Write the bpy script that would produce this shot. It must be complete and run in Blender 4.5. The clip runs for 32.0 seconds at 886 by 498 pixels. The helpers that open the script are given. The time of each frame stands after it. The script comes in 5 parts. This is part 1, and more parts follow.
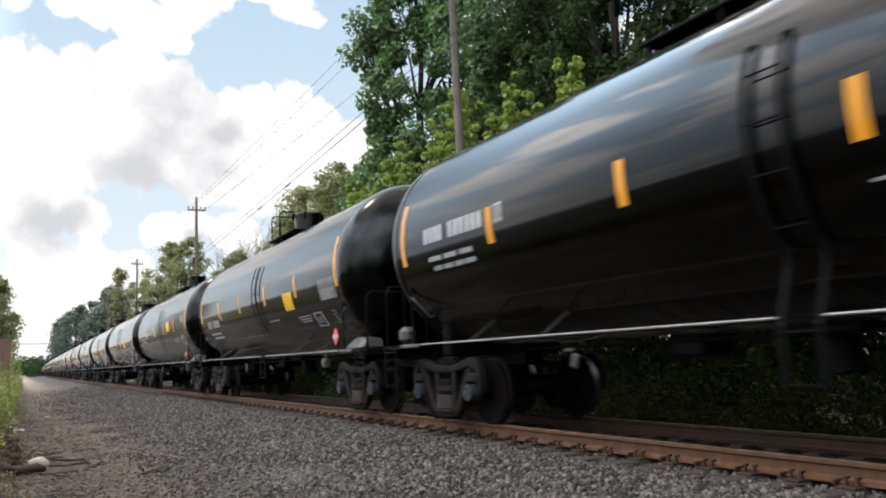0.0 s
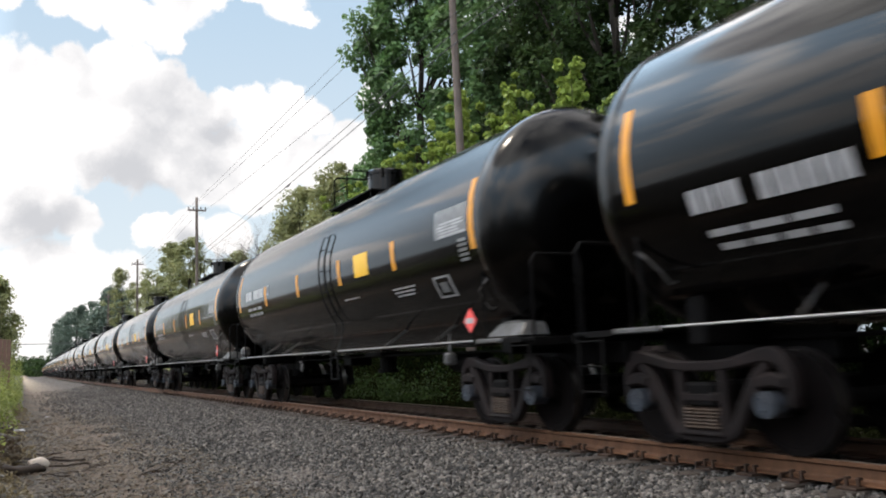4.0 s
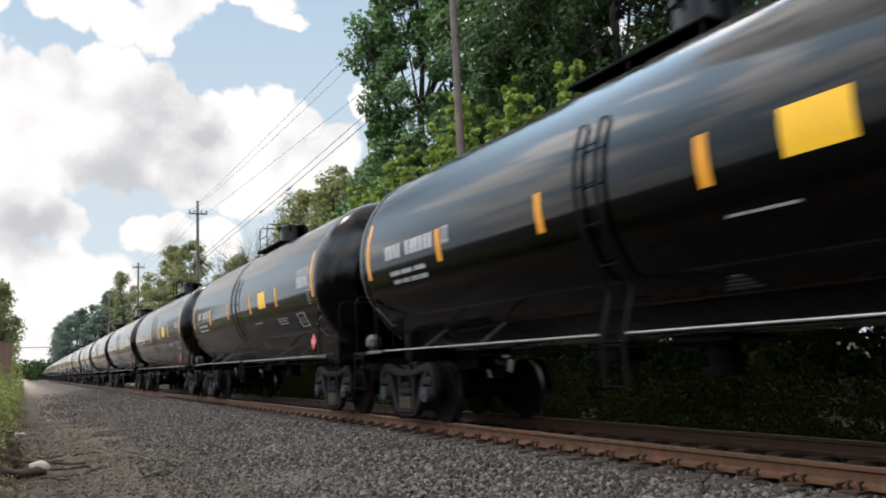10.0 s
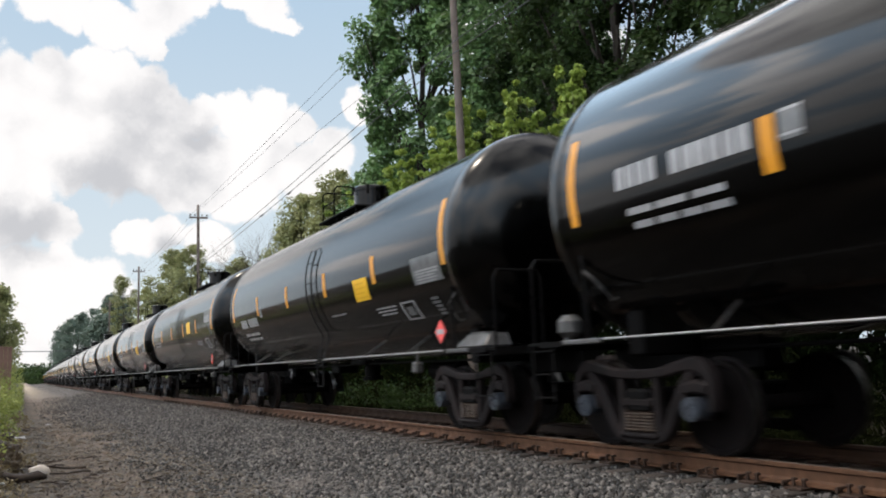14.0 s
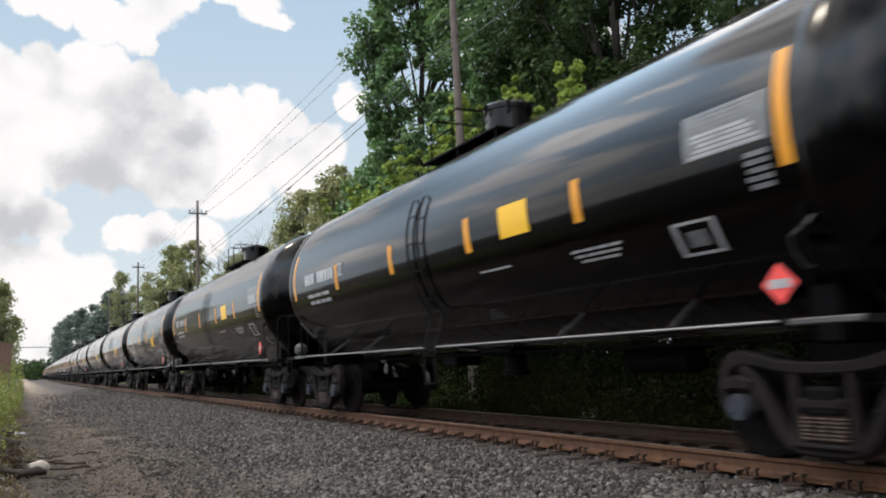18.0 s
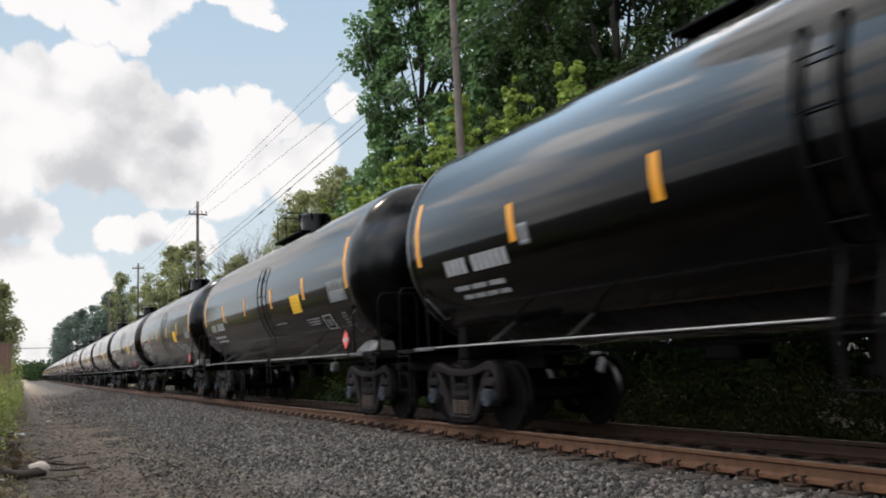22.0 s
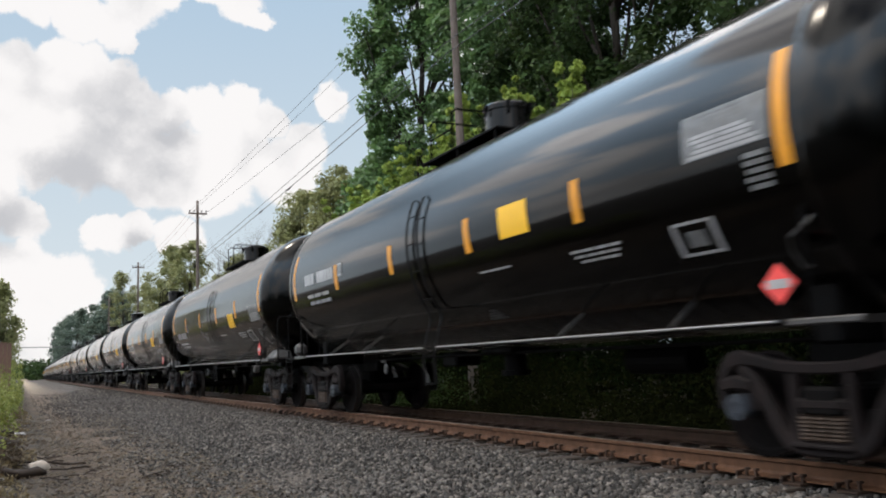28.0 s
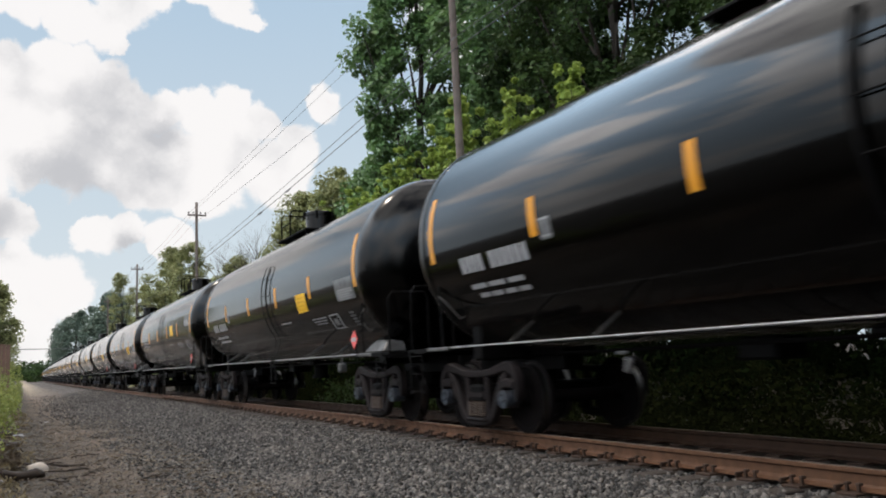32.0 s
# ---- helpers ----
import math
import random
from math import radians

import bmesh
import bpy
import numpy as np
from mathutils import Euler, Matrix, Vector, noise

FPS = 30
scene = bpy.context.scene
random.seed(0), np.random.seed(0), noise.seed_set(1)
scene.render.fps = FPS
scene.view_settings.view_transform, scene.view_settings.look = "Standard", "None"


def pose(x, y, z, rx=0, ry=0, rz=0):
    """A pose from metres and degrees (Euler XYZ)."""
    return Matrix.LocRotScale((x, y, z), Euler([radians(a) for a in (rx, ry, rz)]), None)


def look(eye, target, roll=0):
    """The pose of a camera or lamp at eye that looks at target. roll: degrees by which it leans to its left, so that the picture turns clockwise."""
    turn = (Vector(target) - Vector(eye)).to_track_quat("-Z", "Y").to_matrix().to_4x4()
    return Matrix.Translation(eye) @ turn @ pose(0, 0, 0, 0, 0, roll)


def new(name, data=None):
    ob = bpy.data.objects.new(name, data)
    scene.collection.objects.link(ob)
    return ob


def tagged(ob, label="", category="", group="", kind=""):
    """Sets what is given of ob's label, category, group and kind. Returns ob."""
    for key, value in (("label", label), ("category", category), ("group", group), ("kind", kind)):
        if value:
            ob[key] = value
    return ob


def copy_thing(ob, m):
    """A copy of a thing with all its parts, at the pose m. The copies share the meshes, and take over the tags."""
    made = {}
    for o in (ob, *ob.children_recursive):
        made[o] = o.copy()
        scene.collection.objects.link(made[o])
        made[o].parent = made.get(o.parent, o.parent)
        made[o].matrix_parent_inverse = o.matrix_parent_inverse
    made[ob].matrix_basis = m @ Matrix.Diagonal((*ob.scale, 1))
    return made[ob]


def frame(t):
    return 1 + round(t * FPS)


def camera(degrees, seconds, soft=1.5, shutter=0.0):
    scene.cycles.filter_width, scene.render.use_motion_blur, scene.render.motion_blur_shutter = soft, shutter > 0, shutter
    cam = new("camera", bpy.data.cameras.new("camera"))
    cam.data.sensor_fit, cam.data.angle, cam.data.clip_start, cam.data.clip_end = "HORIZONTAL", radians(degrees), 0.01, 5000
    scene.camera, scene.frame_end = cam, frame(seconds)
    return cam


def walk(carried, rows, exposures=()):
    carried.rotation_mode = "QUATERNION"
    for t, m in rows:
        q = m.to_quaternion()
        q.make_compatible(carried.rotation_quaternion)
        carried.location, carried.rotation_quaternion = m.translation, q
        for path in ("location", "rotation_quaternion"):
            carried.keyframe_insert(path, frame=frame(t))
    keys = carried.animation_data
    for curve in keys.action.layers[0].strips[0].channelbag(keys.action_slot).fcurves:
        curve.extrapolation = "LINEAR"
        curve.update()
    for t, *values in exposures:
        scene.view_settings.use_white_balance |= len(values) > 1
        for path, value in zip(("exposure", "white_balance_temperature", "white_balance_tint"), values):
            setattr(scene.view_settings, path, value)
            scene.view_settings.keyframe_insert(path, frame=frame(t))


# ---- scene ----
EYE_Z = 1.165
LENS = 56.48
TRACK_X, RAIL_Z = 6.73, 0.19          # lateral place of the track's middle, height of the rail tops
CURVE, CURVE_FROM = 4.08e-5, -32.5    # the line bends gently away


def bend(y):
    return CURVE * max(0.0, y - CURVE_FROM) ** 2 / 2


def heading(y):
    return -math.degrees(math.atan(CURVE * max(0.0, y - CURVE_FROM)))


# ---- camera: a tripod that is nudged a little now and then ----
cam = camera(LENS, 32.0, soft=1.9, shutter=0.19)
NUDGES = ((0, .077, -.267), (3.5, .077, -.267), (5.5, -.052, -.017), (6, -.044, .094), (6.5, -.103, .172), (7, -.078, .197),
          (8, -.044, .154), (9, -.044, .137), (9.5, -.044, .051), (10, .010, -.017), (10.5, 0, 0), (11, -.035, -.035),
          (12, .017, .026), (13, .017, .085), (13.5, .017, .223), (14, -.008, .257), (14.5, .010, .257), (16.5, -.044, .145),
          (17, .017, .059), (18, .017, -.035), (19, .017, -.035), (20, -.020, -.052), (21, .017, .026), (22, .017, .026),
          (23, .017, -.035), (23.5, .017, -.035), (24, .034, .059), (25, .026, .068), (27.5, .034, .051), (28, .017, -.026),
          (29, .051, .016), (30, .068, .059), (31, .077, .093), (32, .086, .094))
YAW, PITCH, ROLL = 27.239, 7.683, -2.407


def aim(dy, dp):
    a, p = radians(YAW + dy), radians(PITCH + dp)
    eye = Vector((0, 0, EYE_Z))
    return look(eye, eye + 10 * Vector((math.sin(a) * math.cos(p), math.cos(a) * math.cos(p), math.sin(p))), ROLL)


walk(cam, [(t, aim(dy, dp)) for t, dy, dp in NUDGES], exposures=((0, 0.18), (3.5, 0.12), (6, 0.02), (14, -0.02), (32, -0.12)))

# ---- daylight ----
SUN_AZ, SUN_EL = -45.0, 66.0
sun = new("sun", bpy.data.lights.new("sun", "SUN"))
sun.data.energy, sun.data.angle, sun.data.color = 2.1, radians(6.0), (1.0, 0.89, 0.74)
sun_way = Vector((math.sin(radians(SUN_AZ)) * math.cos(radians(SUN_EL)), math.cos(radians(SUN_AZ)) * math.cos(radians(SUN_EL)), math.sin(radians(SUN_EL))))
sun.matrix_world = look(sun_way * 50, (0, 0, 0))


# ---- node helpers ----
class Nodes:
    """Short-hand for building a node tree."""

    def __init__(self, tree):
        self.tree = tree
        tree.nodes.clear()

    def add(self, kind, inputs=None, **props):
        n = self.tree.nodes.new(kind)
        for k, v in props.items():
            setattr(n, k, v)
        for k, v in (inputs or {}).items():
            s = n.inputs[k]
            if isinstance(v, bpy.types.NodeSocket):
                self.tree.links.new(v, s)
            else:
                s.default_value = v
        return n

    def math(self, op, a, b=0.0, c=0.0, clamp=False):
        return self.add("ShaderNodeMath", {0: a, 1: b, 2: c}, operation=op, use_clamp=clamp).outputs[0]

    def vmath(self, op, a, b=(0, 0, 0)):
        return self.add("ShaderNodeVectorMath", {0: a, 1: b}, operation=op)

    def noise(self, vec, scale, detail=4.0, rough=0.55, out=0):
        return self.add("ShaderNodeTexNoise", {"Vector": vec, "Scale": scale, "Detail": detail, "Roughness": rough}).outputs[out]

    def remap(self, v, a, b, c=0.0, d=1.0):
        return self.add("ShaderNodeMapRange", {0: v, 1: a, 2: b, 3: c, 4: d}).outputs[0]

    def mix(self, f, a, b, blend="MIX"):
        n = self.add("ShaderNodeMix", data_type="RGBA", blend_type=blend)
        for i, v in ((0, f), (6, a), (7, b)):
            if isinstance(v, bpy.types.NodeSocket):
                self.tree.links.new(v, n.inputs[i])
            else:
                n.inputs[i].default_value = (*v, 1) if isinstance(v, tuple) and len(v) == 3 else v
        return n.outputs[2]

    def coords(self, which="Object"):
        return self.add("ShaderNodeTexCoord").outputs[which]

    def stretch(self, vec, s):
        return self.vmath("MULTIPLY", vec, s).outputs[0]

    def bump(self, h, strength=0.3, distance=0.01):
        return self.add("ShaderNodeBump", {"Height": h, "Strength": strength, "Distance": distance}).outputs[0]


def material(name):
    m = bpy.data.materials.new(name)
    m.use_nodes = True
    return m, Nodes(m.node_tree)


def finish(nt, color, rough=0.6, metal=0.0, normal=None, spec=0.5, coat=0.0, gloss=0.12, ior=1.5):
    ins = {"Base Color": (*color, 1) if isinstance(color, tuple) else color, "Roughness": rough, "Metallic": metal,
           "Specular IOR Level": spec, "Coat Weight": coat, "Coat Roughness": gloss, "Coat IOR": ior}
    if normal is not None:
        ins["Normal"] = normal
    b = nt.add("ShaderNodeBsdfPrincipled", ins)
    nt.add("ShaderNodeOutputMaterial", {"Surface": b.outputs[0]})
    return b


def worn(name, base, dirt, scale=3.0, amount=0.5, rough=(0.4, 0.75), metal=0.0, bump=0.15, fine=40.0, spec=0.2, coat=0.0, dust=0.0):
    """Paint or metal with grime at two scales."""
    m, nt = material(name)
    co = nt.coords()
    big = nt.noise(co, scale, 5)
    small = nt.noise(co, fine, 3)
    f = nt.math("MULTIPLY", nt.remap(nt.math("MULTIPLY_ADD", small, 0.35, big), 0.5, 0.95), amount)
    rnd = nt.add("ShaderNodeObjectInfo").outputs["Random"]
    col = nt.mix(f, base, dirt)
    col = nt.mix(nt.remap(rnd, 0, 1, 0, 0.25), col, tuple(c * 0.6 for c in base))
    b = finish(nt, col, nt.remap(big, 0.3, 0.7, *rough), metal, nt.bump(small, bump, 0.004), spec, coat)
    b.inputs["Sheen Weight"].default_value, b.inputs["Sheen Roughness"].default_value = dust, 0.25
    b.inputs["Sheen Tint"].default_value = (0.92, 0.84, 0.78, 1)
    return m


# ---- sky: clear sky above, a far ring of drifting cumulus towards the horizon ----
world = bpy.data.worlds.new("sky")
scene.world = world
world.use_nodes = True
nt = Nodes(world.node_tree)
sky = nt.add("ShaderNodeTexSky", sky_type="NISHITA", sun_disc=False, sun_elevation=radians(SUN_EL), sun_rotation=radians(SUN_AZ),
             air_density=1.0, dust_density=1.5)
way = nt.coords("Generated")
puffs = nt.remap(nt.noise(way, 3.2, 6, 0.6), 0.38, 0.60)
above = nt.mix(nt.math("MULTIPLY", puffs, 0.8), sky.outputs[0], (34.0, 33.2, 32.2))
bg = nt.add("ShaderNodeBackground", {"Color": above, "Strength": 0.11})
nt.add("ShaderNodeOutputWorld", {"Surface": bg.outputs[0]})

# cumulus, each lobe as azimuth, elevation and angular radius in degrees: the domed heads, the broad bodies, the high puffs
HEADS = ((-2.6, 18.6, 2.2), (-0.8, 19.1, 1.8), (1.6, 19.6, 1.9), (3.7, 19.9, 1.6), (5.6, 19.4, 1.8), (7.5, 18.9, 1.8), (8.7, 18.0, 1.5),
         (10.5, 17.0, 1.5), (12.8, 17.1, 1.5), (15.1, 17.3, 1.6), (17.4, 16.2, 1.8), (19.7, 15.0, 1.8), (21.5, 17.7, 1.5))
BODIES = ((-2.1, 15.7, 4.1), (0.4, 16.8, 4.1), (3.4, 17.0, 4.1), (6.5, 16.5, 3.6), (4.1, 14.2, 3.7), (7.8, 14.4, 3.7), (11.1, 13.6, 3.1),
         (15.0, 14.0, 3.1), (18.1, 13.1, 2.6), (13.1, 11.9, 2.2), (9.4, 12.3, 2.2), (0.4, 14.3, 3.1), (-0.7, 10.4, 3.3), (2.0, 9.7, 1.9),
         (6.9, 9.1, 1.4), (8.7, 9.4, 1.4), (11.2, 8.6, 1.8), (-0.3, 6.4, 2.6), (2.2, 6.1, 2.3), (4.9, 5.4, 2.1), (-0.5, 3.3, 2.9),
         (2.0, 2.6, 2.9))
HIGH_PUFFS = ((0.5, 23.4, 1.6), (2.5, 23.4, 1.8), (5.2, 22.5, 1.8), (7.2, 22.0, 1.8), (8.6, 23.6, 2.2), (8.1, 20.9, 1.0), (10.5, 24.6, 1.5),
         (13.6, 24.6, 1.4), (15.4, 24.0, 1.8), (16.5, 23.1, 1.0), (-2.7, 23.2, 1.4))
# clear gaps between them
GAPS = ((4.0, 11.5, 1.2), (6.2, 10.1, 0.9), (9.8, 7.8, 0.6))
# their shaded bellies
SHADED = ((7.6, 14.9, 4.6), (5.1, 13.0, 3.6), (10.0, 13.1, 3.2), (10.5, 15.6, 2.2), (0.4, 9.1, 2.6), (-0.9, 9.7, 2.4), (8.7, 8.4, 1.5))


def lobe(az, el, r):
    a, e = radians(az), radians(el)
    return (math.sin(a) * math.cos(e), math.cos(a) * math.cos(e), math.sin(e)), radians(r)


def cloud_material():
    m, nt = material("cumulus_sky")
    p = nt.vmath("NORMALIZE", nt.coords()).outputs[0]

    def wobble(scale, detail, rough, amount):
        c = nt.add("ShaderNodeTexNoise", {"Vector": p, "Scale": scale, "Detail": detail, "Roughness": rough}).outputs["Color"]
        return nt.stretch(nt.vmath("SUBTRACT", c, (0.5, 0.5, 0.5)).outputs[0], (amount, amount, amount))

    cell = nt.add("ShaderNodeTexVoronoi", {"Vector": nt.vmath("ADD", p, wobble(30.0, 4.0, 0.6, 0.03)).outputs[0], "Scale": 30.0}, feature="SMOOTH_F1").outputs["Distance"]
    lobes = nt.add("ShaderNodeTexVoronoi", {"Vector": nt.vmath("ADD", p, wobble(14.0, 4.0, 0.6, 0.04)).outputs[0], "Scale": 13.0}, feature="SMOOTH_F1").outputs["Distance"]
    q = nt.vmath("ADD", nt.vmath("ADD", p, wobble(5.0, 2.0, 0.5, 0.03)).outputs[0], wobble(24.0, 9.0, 0.62, 0.042)).outputs[0]
    dens = None
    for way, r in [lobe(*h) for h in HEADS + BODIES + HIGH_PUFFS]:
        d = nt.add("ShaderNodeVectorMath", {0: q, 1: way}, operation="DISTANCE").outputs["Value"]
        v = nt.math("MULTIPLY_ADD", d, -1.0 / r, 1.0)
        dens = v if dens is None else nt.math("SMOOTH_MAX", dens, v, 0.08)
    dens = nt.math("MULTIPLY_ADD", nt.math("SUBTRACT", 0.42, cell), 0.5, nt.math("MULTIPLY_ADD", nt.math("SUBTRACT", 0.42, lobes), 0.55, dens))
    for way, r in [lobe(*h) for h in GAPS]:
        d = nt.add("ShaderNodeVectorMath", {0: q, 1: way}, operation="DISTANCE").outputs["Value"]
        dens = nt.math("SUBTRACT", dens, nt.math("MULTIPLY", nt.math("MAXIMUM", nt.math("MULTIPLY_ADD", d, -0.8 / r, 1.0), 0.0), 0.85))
    # away from the named heaps the cumulus goes on by itself
    east = nt.add("ShaderNodeSeparateXYZ", {0: p}).outputs
    wild = nt.remap(nt.noise(nt.stretch(q, (0.6, 1.0, 1.3)), 5.0, 5, 0.56), 0.42, 0.60, -0.25, 0.7)
    aside = nt.remap(nt.math("SUBTRACT", east[1], nt.math("ABSOLUTE", nt.math("SUBTRACT", east[0], 0.15))), 0.45, 0.62, 1.0, 0.0)
    dens = nt.math("MAXIMUM", dens, nt.math("MULTIPLY_ADD", nt.math("SUBTRACT", wild, -0.5), aside, -0.5))
    cover = nt.add("ShaderNodeMapRange", {0: dens, 1: -0.02, 2: 0.24}, interpolation_type="SMOOTHSTEP").outputs[0]
    blue = nt.mix(nt.remap(east[2], 0.0, 0.45), (0.80, 0.87, 0.90), (0.47, 0.63, 0.80))
    relief = nt.math("MULTIPLY_ADD", cell, 0.5, nt.math("MULTIPLY", lobes, 0.55))
    belly = None
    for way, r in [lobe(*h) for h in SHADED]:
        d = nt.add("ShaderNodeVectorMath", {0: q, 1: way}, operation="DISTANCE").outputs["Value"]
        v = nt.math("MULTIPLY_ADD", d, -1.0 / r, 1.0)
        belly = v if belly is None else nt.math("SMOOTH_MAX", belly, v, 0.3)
    belly = nt.math("MAXIMUM", belly, nt.math("MULTIPLY", aside, 0.25))
    body = nt.math("ADD", nt.math("MULTIPLY_ADD", nt.noise(q, 9.0, 7, 0.64), 0.8, nt.math("MULTIPLY", belly, 0.60)), nt.math("MULTIPLY", relief, 0.9))
    grey = nt.add("ShaderNodeMapRange", {0: body, 1: 0.80, 2: 1.42}, interpolation_type="SMOOTHSTEP").outputs[0]
    puff = nt.mix(grey, (1.06, 1.03, 1.02), (0.62, 0.62, 0.645))
    col = nt.mix(nt.math("MULTIPLY", cover, 0.95), blue, puff)
    col = nt.mix(nt.math("MULTIPLY", nt.math("MULTIPLY", aside, nt.math("SUBTRACT", 1.0, cover)), 0.45), col, (0.42, 0.53, 0.66))
    # boosted out of view, high up and over the open side, for tank reflections
    col = nt.vmath("SCALE", col)
    up = nt.add("ShaderNodeMapRange", {0: east[2], 1: 0.415, 2: 0.68, 3: 0.0, 4: 3.7}, interpolation_type="SMOOTHSTEP").outputs[0]
    nt.tree.links.new(nt.math("ADD", nt.math("ADD", up, nt.math("MULTIPLY", nt.remap(east[0], -0.03, -0.32, 0.0, 2.7), nt.remap(east[2], 0.08, 0.40, 0.3, 1.0))), nt.remap(east[1], 0.8, 0.2, 1.0, 1.1)), col.inputs["Scale"])
    col = col.outputs[0]
    e = nt.add("ShaderNodeEmission", {"Color": col, "Strength": 1.0})
    nt.add("ShaderNodeOutputMaterial", {"Surface": e.outputs[0]})
    m.cycles.emission_sampling = "NONE"
    return m


def sky_ring():
    bm = bmesh.new()
    n, radius = 96, 3600.0
    rings = [[bm.verts.new((radius * math.cos(e) * math.sin(2 * math.pi * i / n), radius * math.cos(e) * math.cos(2 * math.pi * i / n), radius * math.sin(e)))
              for i in range(n)] for e in [radians(-3 + 51 * j / 12) for j in range(13)]]
    for lo, hi in zip(rings, rings[1:]):
        for i in range(n):
            bm.faces.new((lo[i], hi[i], hi[(i + 1) % n], lo[(i + 1) % n]))
    me = bpy.data.meshes.new("cloudy_sky")
    bm.to_mesh(me)
    me.materials.append(cloud_material())
    return tagged(new("cloudy_sky", me), "pale blue sky with drifting white cumulus clouds", "sky", kind="structure")


clouds = sky_ring()

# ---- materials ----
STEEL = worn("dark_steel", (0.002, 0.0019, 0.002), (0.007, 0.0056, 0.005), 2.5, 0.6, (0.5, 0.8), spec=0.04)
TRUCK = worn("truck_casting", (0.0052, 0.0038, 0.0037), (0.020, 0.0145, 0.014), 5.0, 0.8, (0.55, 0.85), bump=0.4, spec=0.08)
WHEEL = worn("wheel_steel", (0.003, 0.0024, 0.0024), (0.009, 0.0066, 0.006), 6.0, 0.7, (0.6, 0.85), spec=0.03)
TREAD = worn("polished_tread", (0.16, 0.15, 0.145), (0.08, 0.06, 0.05), 6.0, 0.4, (0.25, 0.4), metal=1.0)
CAP = worn("bearing_cap_blue", (0.026, 0.031, 0.040), (0.018, 0.0155, 0.0145), 7.0, 0.7, (0.4, 0.7))
SPRING = worn("spring_steel", (0.035, 0.024, 0.018), (0.07, 0.045, 0.03), 9.0, 0.7, (0.5, 0.8))
YELLOW = worn("reflective_yellow", (0.54, 0.215, 0.006), (0.25, 0.11, 0.02), 4.0, 0.35, (0.35, 0.55), bump=0.05, coat=0.15, dust=0.03)
PANEL_YELLOW = worn("panel_yellow", (0.70, 0.39, 0.010), (0.42, 0.24, 0.03), 4.0, 0.3, (0.35, 0.55), bump=0.05, coat=0.15, dust=0.03)
OCHRE = worn("ochre_print", (0.56, 0.30, 0.008), (0.28, 0.15, 0.01), 4.0, 0.3, (0.4, 0.6), bump=0.05, coat=0.25)
WHITE = worn("stencil_white", (0.27, 0.262, 0.262), (0.12, 0.11, 0.108), 6.0, 0.45, (0.5, 0.7), bump=0.05, coat=0.5)
FADED = worn("faded_grey_panel", (0.115, 0.115, 0.115), (0.06, 0.056, 0.053), 9.0, 0.7, (0.5, 0.7), bump=0.05, coat=0.5)
FAINT = worn("worn_faint_paint", (0.035, 0.034, 0.034), (0.015, 0.014, 0.013), 9.0, 0.8, (0.5, 0.7), bump=0.05)
RUSTY = worn("thin_rust_stain", (0.022, 0.012, 0.008), (0.006, 0.004, 0.003), 3.0, 0.9, (0.3, 0.5), bump=0.1, spec=0.05, coat=0.12)
RED = worn("placard_red", (0.62, 0.045, 0.04), (0.3, 0.08, 0.06), 6.0, 0.3, (0.4, 0.6), bump=0.05, coat=0.25)
GALV = worn("galvanised_plate", (0.08, 0.0768, 0.0752), (0.028, 0.024, 0.0216), 5.0, 0.8, (0.35, 0.6), metal=0.4)
BARM = worn("worn_handrail", (0.30, 0.29, 0.285), (0.12, 0.10, 0.09), 8.0, 0.6, (0.3, 0.55), metal=0.3)
RAIL_RUST = worn("rusty_rail", (0.084, 0.037, 0.017), (0.038, 0.019, 0.0105), 7.0, 0.9, (0.6, 0.85), bump=0.3, fine=60)
# far rail: the rust colour darkened for the shade under the train
RAIL_SHADED = worn("shaded_rail_rust", (0.030, 0.0155, 0.009), (0.016, 0.009, 0.006), 6.0, 0.8, (0.45, 0.7), bump=0.25, fine=60, spec=0.1)
RAIL_TOP = worn("rail_head", (0.20, 0.155, 0.125), (0.11, 0.07, 0.05), 5.0, 0.6, (0.4, 0.6), metal=0.6)
TIE = worn("creosoted_timber", (0.028, 0.021, 0.017), (0.065, 0.053, 0.045), 5.0, 0.8, (0.75, 0.95), bump=0.6)
SPIKE = worn("rusty_fastening", (0.022, 0.012, 0.008), (0.05, 0.026, 0.015), 9.0, 0.8, (0.6, 0.9), bump=0.4)
POLE_WOOD = worn("weathered_pole", (0.145, 0.115, 0.098), (0.075, 0.06, 0.052), 2.0, 0.8, (0.75, 0.95), bump=0.5)
WIRE = worn("cable_black", (0.07, 0.07, 0.072), (0.11, 0.11, 0.11), 2.0, 0.4, (0.5, 0.7))
BARK = worn("bark", (0.030, 0.024, 0.020), (0.062, 0.05, 0.041), 3.0, 0.8, (0.8, 0.95), bump=0.8, fine=18)
DRYWOOD = worn("dead_wood", (0.19, 0.155, 0.125), (0.09, 0.07, 0.055), 3.0, 0.8, (0.8, 0.95), bump=0.6)
STONE = worn("pale_stone", (0.36, 0.31, 0.265), (0.18, 0.15, 0.12), 8.0, 0.7, (0.7, 0.9), bump=0.6)
BROWNWALL = worn("brown_boards", (0.17, 0.10, 0.075), (0.09, 0.06, 0.05), 3.0, 0.8, (0.75, 0.95), bump=0.4)


